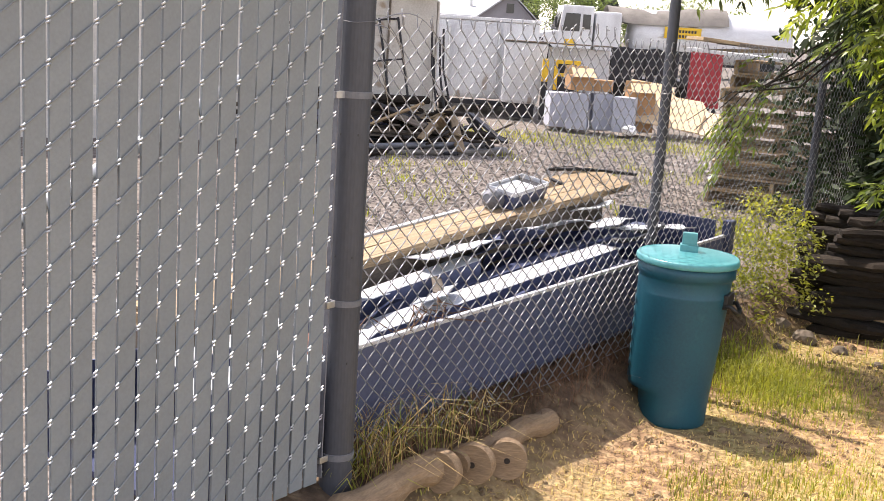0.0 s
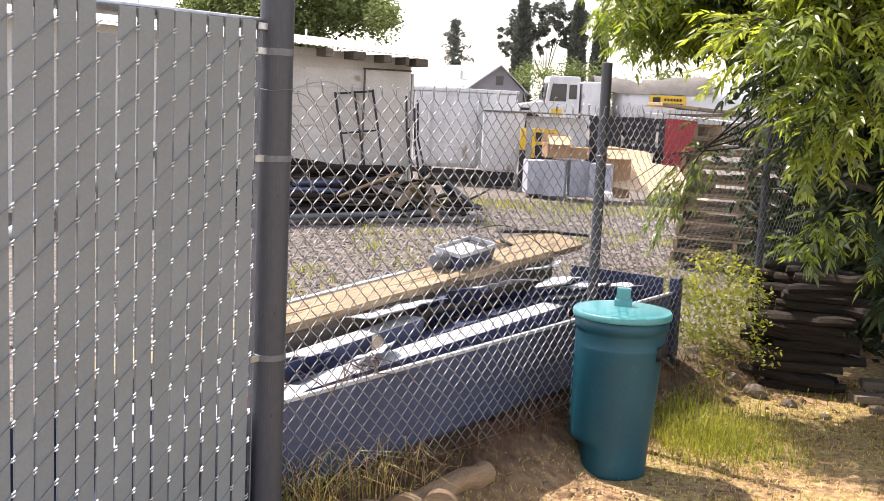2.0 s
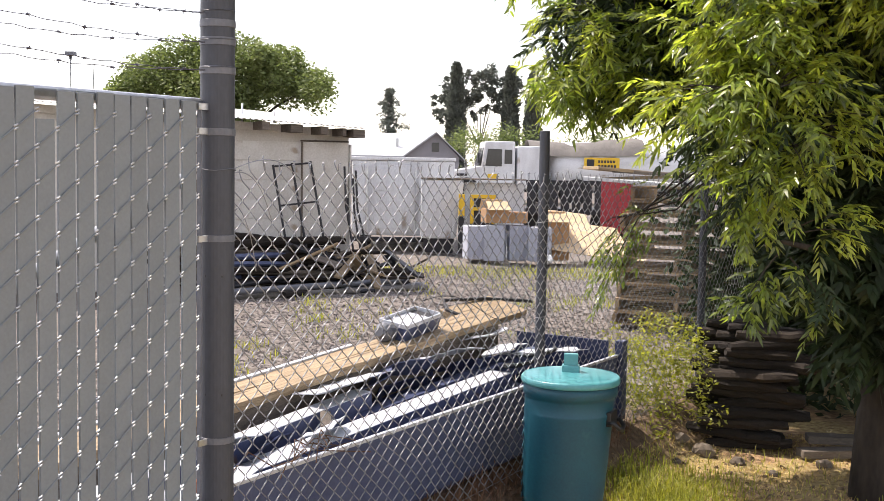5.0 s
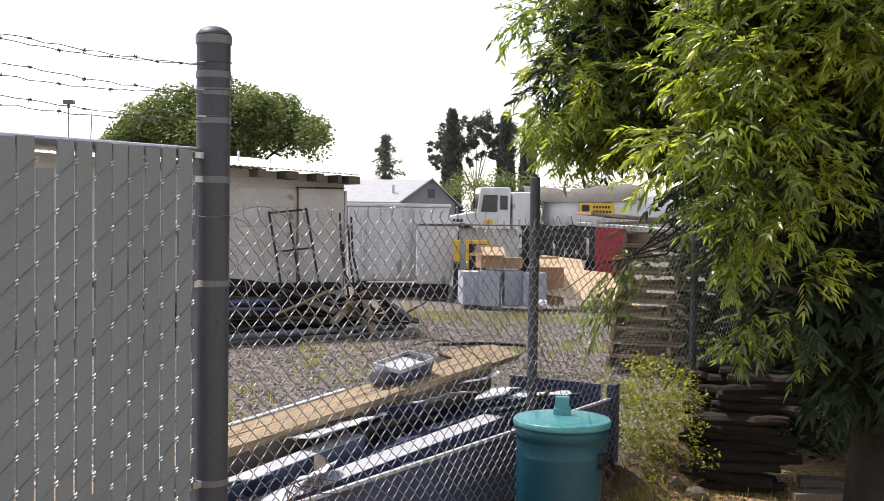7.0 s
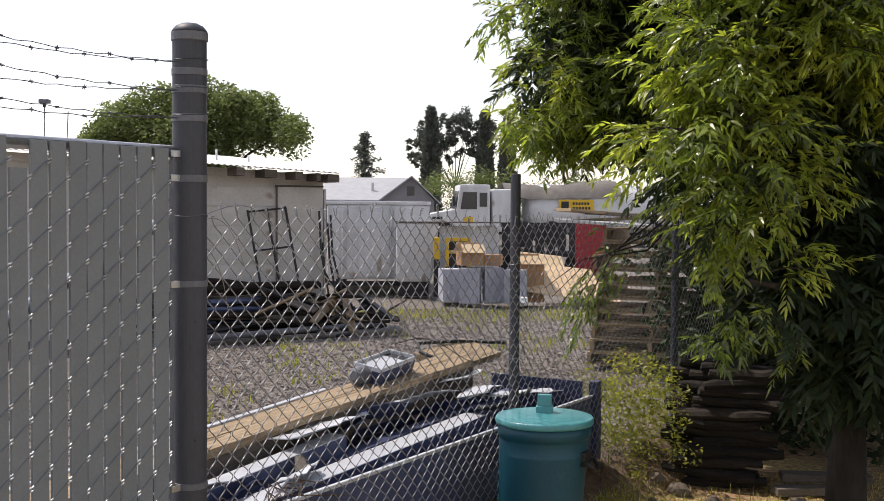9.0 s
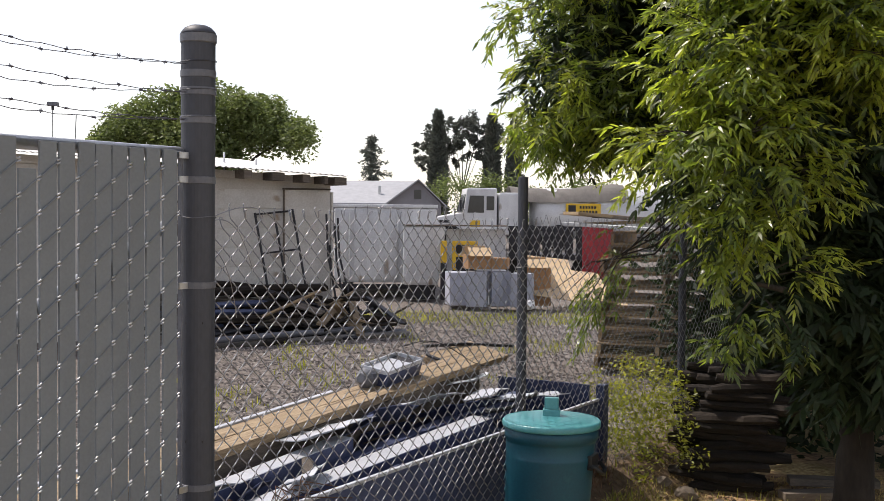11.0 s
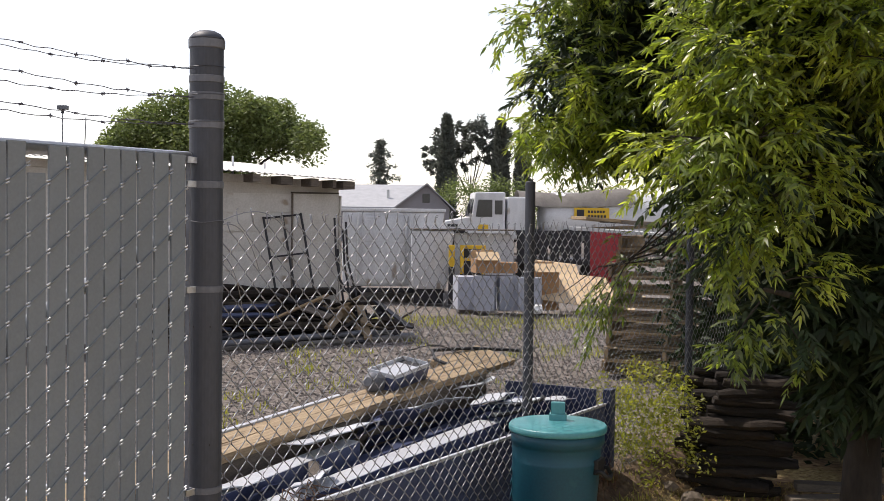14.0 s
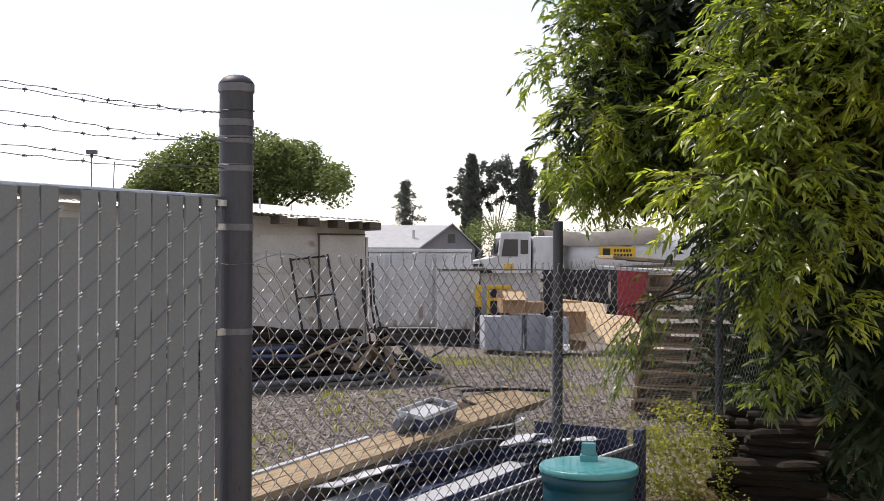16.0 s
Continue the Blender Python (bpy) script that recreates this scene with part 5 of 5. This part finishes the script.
def build_thicket():
    """Dense shrubs added behind the tree to fill its dark background."""
    for x, y, w, h in ((4.1, 8.3, 1.0, 2.6), (5.4, 8.0, 1.1, 3.0), (3.6, 9.6, 0.8, 2.2), (5.0, 9.6, 1.2, 3.0), (4.6, 6.3, 0.8, 2.0), (3.3, 8.7, 0.5, 1.9), (3.75, 8.15, 0.6, 2.2), (3.05, 9.5, 0.45, 1.8)):
        t = thing("shrub", pose(x, y, ground_z(x, y)), "dense shrub with shade put into its dark green leaves", "shrub", "shrubs behind the tree")
        v, f = [], []
        for _ in range(7):
            a, q = rnd.random() * 6.28, rnd.uniform(0.3, 0.8)
            tube_data([(0, 0, -0.1), (q * w * 0.5 * math.cos(a), q * w * 0.5 * math.sin(a), h * 0.5), (q * w * math.cos(a), q * w * math.sin(a), h * 0.9)], [0.03, 0.02, 0.006], 6, v, f)
        raw("stem", v, f, BARK, t)
        spots = [((rnd.gauss(0, 0.45) * w, rnd.gauss(0, 0.45) * w, rnd.uniform(0.15, h)), 0.4) for _ in range(46)]
        # the shrubs' shade is in this near-black leaf colour
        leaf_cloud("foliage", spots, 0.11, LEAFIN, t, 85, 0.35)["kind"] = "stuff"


build_thicket()
build_near_tree()


# ---- barbed wire over the gate ----
def build_barbed():
    """Three double-stranded barbed wires whose strands part towards the far end."""
    for k, (z, up, down) in enumerate(((2.288, -0.008, -0.024), (2.194, 0.004, -0.030), (2.103, 0.004, -0.020))):
        t = thing("barbed_wire", FM.copy(), "sagging double-stranded barbed wire above the gate panel", "barbed wire", "barbed wires")
        tube("tie", [(0.062 * math.cos(a), 0.062 * math.sin(a), z + 0.002 * a) for a in [0.35 * i for i in range(19)]], 0.0012, POSTM, t, 4)
        for j, drift in enumerate((up, down)):
            v, f, pts = [], [], []
            for i in range(54):
                s = -0.058 - 2.6 * i / 53
                u = min(1.0, -s / 0.8)
                pts.append((s, 0.004 * math.sin(i * 2), z + drift * u * u * (3 - 2 * u) - 0.012 * math.sin(min(1, u) * math.pi) + 0.0025 * math.sin(i * 2.3 + k + 3 * j)))
            tube_data(pts, 0.0013, 4, v, f)
            raw("strand", v, f, BARBW, t)
            for i in range(2 + 2 * j, 53, 4):
                p = Vector(pts[i])
                bv, bf = [], []
                for q in range(2):
                    d = Vector((rnd.gauss(0, 0.4), rnd.gauss(0, 1), rnd.gauss(0, 1))).normalized() * 0.008
                    tube_data([p - d, p + d], 0.0013, 4, bv, bf)
                tube_data([p - Vector((0.006, 0, 0)), p + Vector((0.006, 0, 0))], 0.0034, 5, bv, bf)
                raw("barb", bv, bf, BARBW, t)


build_barbed()


# ---- grass, straw and stones ----
def blades(name, spots, material, label, category, h0, h1, width, lean=0.5):
    """One object of many curved blades at (x, y, height factor)."""
    v, f = [], []
    for x, y, k in spots:
        z = ground_z(x, y) - 0.005
        a = rnd.random() * 6.28
        h = rnd.uniform(h0, h1) * k
        dx, dy = math.cos(a), math.sin(a)
        q = lean * rnd.random() * h
        w = width * rnd.uniform(0.7, 1.3)
        b = len(v)
        v += [(x - dy * w, y + dx * w, z), (x + dy * w, y - dx * w, z), (x + dx * q * 0.4 + dy * w * 0.7, y + dy * q * 0.4 - dx * w * 0.7, z + h * 0.6), (x + dx * q * 0.4 - dy * w * 0.7, y + dy * q * 0.4 + dx * w * 0.7, z + h * 0.6), (x + dx * q, y + dy * q, z + h * (1 - 0.25 * lean))]
        f += [(b, b + 1, b + 2, b + 3), (b + 3, b + 2, b + 4)]
    return tagged(raw(name, v, f, material), label, category, kind="stuff")


def build_grass():
    lawn, straw, tall, weeds = [], [], [], []
    for _ in range(95000):
        x, y = rnd.uniform(0.0, 4.2), rnd.uniform(3.7, 7.6)
        b = -((x + 0.26) * 0.846 - (y - 3.81) * 0.533)
        if b > -0.12:
            continue
        n1 = noise.noise((x * 1.4, y * 1.4, 11))
        lawnish = (4.95 - y) * 1.2 + 0.35 * n1 + 0.22 * (x - 1.2)
        if b > -0.75 and x < 1.0:
            lawnish -= 0.8
        if lawnish > rnd.random() * 0.5:
            (lawn if rnd.random() < 0.5 else straw).append((x, y, 0.7 + 0.5 * rnd.random()))
        elif rnd.random() < 0.30 + 0.35 * n1:
            straw.append((x, y, 0.8))
    # the green tuft beyond the bin
    for _ in range(4200):
        x, y = rnd.gauss(1.72, 0.26), rnd.gauss(6.1, 0.33)
        if -((x + 0.26) * 0.846 - (y - 3.81) * 0.533) < -0.16:
            tall.append((x, y, max(0.25, 1.0 - 1.1 * math.hypot(x - 1.72, (y - 6.15) * 0.7))))
    for _ in range(700):
        x, y = rnd.uniform(1.6, 3.2), rnd.uniform(5.6, 7.1)
        tall.append((x, y, rnd.uniform(0.2, 0.7)))
    blades("lawn_grass", lawn, GRASS, "short yellow-green lawn grass", "grass", 0.025, 0.065, 0.0028)
    blades("dry_grass", straw, STRAW, "dry straw-coloured cut grass on dirt", "grass", 0.015, 0.050, 0.0026, 1.8)
    blades("tall_grass", tall, GRASS, "tall green grass beside the bin", "grass", 0.06, 0.17, 0.0028, 0.9)
    # weeds along the fence foot
    for _ in range(100):
        s, b = abs(rnd.gauss(0.35, 0.35)), rnd.uniform(-0.12, 0.08)
        p = FM @ Vector((s, b, 0))
        weeds.append((p.x, p.y, rnd.uniform(0.3, 1.0) * max(0.25, 1 - s * 0.6)))
    blades("fence_weed", weeds, GRASS, "green and dry weeds at the fence foot", "weeds", 0.15, 0.46, 0.0026, 1.9)
    stalks = []
    for _ in range(80):
        s, b = abs(rnd.gauss(0.45, 0.33)), rnd.uniform(-0.10, 0.09)
        p = FM @ Vector((s, b, 0))
        stalks.append((p.x, p.y, rnd.uniform(0.35, 1.0) * max(0.3, 1.1 - s * 0.55)))
    blades("dry_stalk", stalks, STRAW, "dry bent grass stalks against the trough", "weeds", 0.2, 0.52, 0.0022, 2.2)
    # arching tufts by the gate post
    for name, material, count, label, seed in (("arching_grass", LEAFG, 60, "green grass arching out from the gate post", 1), ("withered_grass", DEADW, 340, "withered brown grass tangled in the fence", 2), ("bleached_stem", STRAW, 70, "bleached bent stems against the steel trough", 3)):
        v, f = [], []
        for k in range(count):
            s = abs(rnd.gauss(0.0, 0.45)) + 0.08 if material is not DEADW else rnd.uniform(0.1, 2.6) ** 1.15
            p = FM @ Vector((s, rnd.uniform(-0.13, 0.05), 0))
            p.z = ground_z(p.x, p.y) - 0.01
            a = rnd.random() * 6.28
            d = Vector((math.cos(a), math.sin(a), 0))
            h = rnd.uniform(0.18, 0.42) * max(0.35, 1.1 - 0.5 * s)
            reach = rnd.uniform(0.25, 1.1) * h
            w = FX * rnd.uniform(0.0014, 0.0032)
            base = len(v)
            for j in range(6):
                u = j / 5
                q = p + d * reach * u * u + Vector((0, 0, h * (1.9 * u - 0.95 * u * u) * (1 - 0.25 * u)))
                k2 = 1 - 0.85 * u
                v += [tuple(q - w * k2), tuple(q + w * k2)]
            for j in range(5):
                b0 = base + 2 * j
                f.append((b0, b0 + 1, b0 + 3, b0 + 2))
        tagged(raw(name, v, f, material), label, "weeds", kind="stuff")
    dead = []
    for _ in range(3200):
        s, b = rnd.uniform(0.1, 3.6), rnd.gauss(0.03, 0.05)
        p = FM @ Vector((s, b, 0))
        dead.append((p.x, p.y, rnd.uniform(0.3, 1.0)))
    blades("dead_weed", dead, DEADW, "dead brown weeds under the fence", "weeds", 0.06, 0.22, 0.0018, 2.0)
    # bushy weeds past the trough
    spots = []
    for _ in range(60):
        p = FM @ Vector((rnd.gauss(4.25, 0.3), rnd.gauss(0.02, 0.18), 0))
        spots.append(((p.x, p.y, ground_z(p.x, p.y) + rnd.uniform(0.05, 0.62)), 0.10))
    tagged(leaf_cloud("bushy_weed", spots, 0.034, GRASS, None, 58, 0.45), "bushy yellow-green weeds along the fence", "weeds", kind="stuff")
    yard = []
    for _ in range(300):
        cx, cy = rnd.uniform(-2.2, 2.6), rnd.uniform(8.2, 17.0)
        if noise.noise((cx * 0.9, cy * 0.5, 21)) < 0.14:
            continue
        for _ in range(rnd.randint(8, 22)):
            yard.append((cx + rnd.gauss(0, 0.07), cy + rnd.gauss(0, 0.12), rnd.uniform(0.4, 1.0)))
    for _ in range(2600):
        yard.append((rnd.uniform(-1.0, 3.6), rnd.gauss(16.2, 0.5), rnd.uniform(0.3, 0.9)))
    blades("yard_weed", yard, GRASS, "small yellow-green weeds on the gravel", "weeds", 0.05, 0.15, 0.005, 0.9)


build_grass()


def build_stones():
    v, f = [], []
    for _ in range(26000):
        y = 6.0 + 11.0 * rnd.random() ** 1.3
        x = rnd.uniform(-2.6, 2.8)
        if -((x + 0.26) * 0.846 - (y - 3.81) * 0.533) < 0.95:
            continue
        r = rnd.uniform(0.007, 0.022)
        z = ground_z(x, y) + r * 0.1
        b = len(v)
        a = rnd.random() * 6.28
        for k in range(5):
            q = a + 1.2566 * k
            v.append((x + r * rnd.uniform(0.8, 1.2) * math.cos(q), y + r * rnd.uniform(0.8, 1.2) * math.sin(q), z - r * 0.3))
        for k in range(5):
            q = a + 0.5 + 1.2566 * k
            v.append((x + 0.6 * r * math.cos(q), y + 0.6 * r * math.sin(q), z + r * rnd.uniform(0.35, 0.7)))
        for k in range(5):
            j = (k + 1) % 5
            f.append((b + k, b + j, b + 5 + j, b + 5 + k))
        f.append(tuple(b + 5 + k for k in range(5)))
    tagged(raw("gravel", v, f, STONE), "loose grey gravel stones in the yard", "gravel", kind="stuff")


build_stones()


def build_clods():
    """Lumps of dry earth on the bare ground."""
    v, f = [], []
    for _ in range(2600):
        x, y = rnd.uniform(0.1, 3.8), rnd.uniform(3.9, 7.4)
        b = -((x + 0.26) * 0.846 - (y - 3.81) * 0.533)
        if b > 0.05 or noise.noise((x * 2, y * 2, 31)) < -0.05:
            continue
        r = 0.006 + 0.024 * rnd.random() ** 3
        z = ground_z(x, y)
        i = len(v)
        for k in range(5):
            q = 1.2566 * k + rnd.uniform(-0.3, 0.3)
            v.append((x + r * rnd.uniform(0.7, 1.3) * math.cos(q), y + r * rnd.uniform(0.7, 1.3) * math.sin(q), z - r * 0.3))
        for k in range(5):
            q = 0.5 + 1.2566 * k
            v.append((x + 0.55 * r * math.cos(q), y + 0.55 * r * math.sin(q), z + r * rnd.uniform(0.35, 0.8)))
        for k in range(5):
            j = (k + 1) % 5
            f.append((i + k, i + j, i + 5 + j, i + 5 + k))
        f.append(tuple(i + 5 + k for k in range(5)))
    tagged(raw("earth_clod", v, f, CLOD), "lumps of dry brown earth on the ground", "earth", kind="stuff")


build_clods()
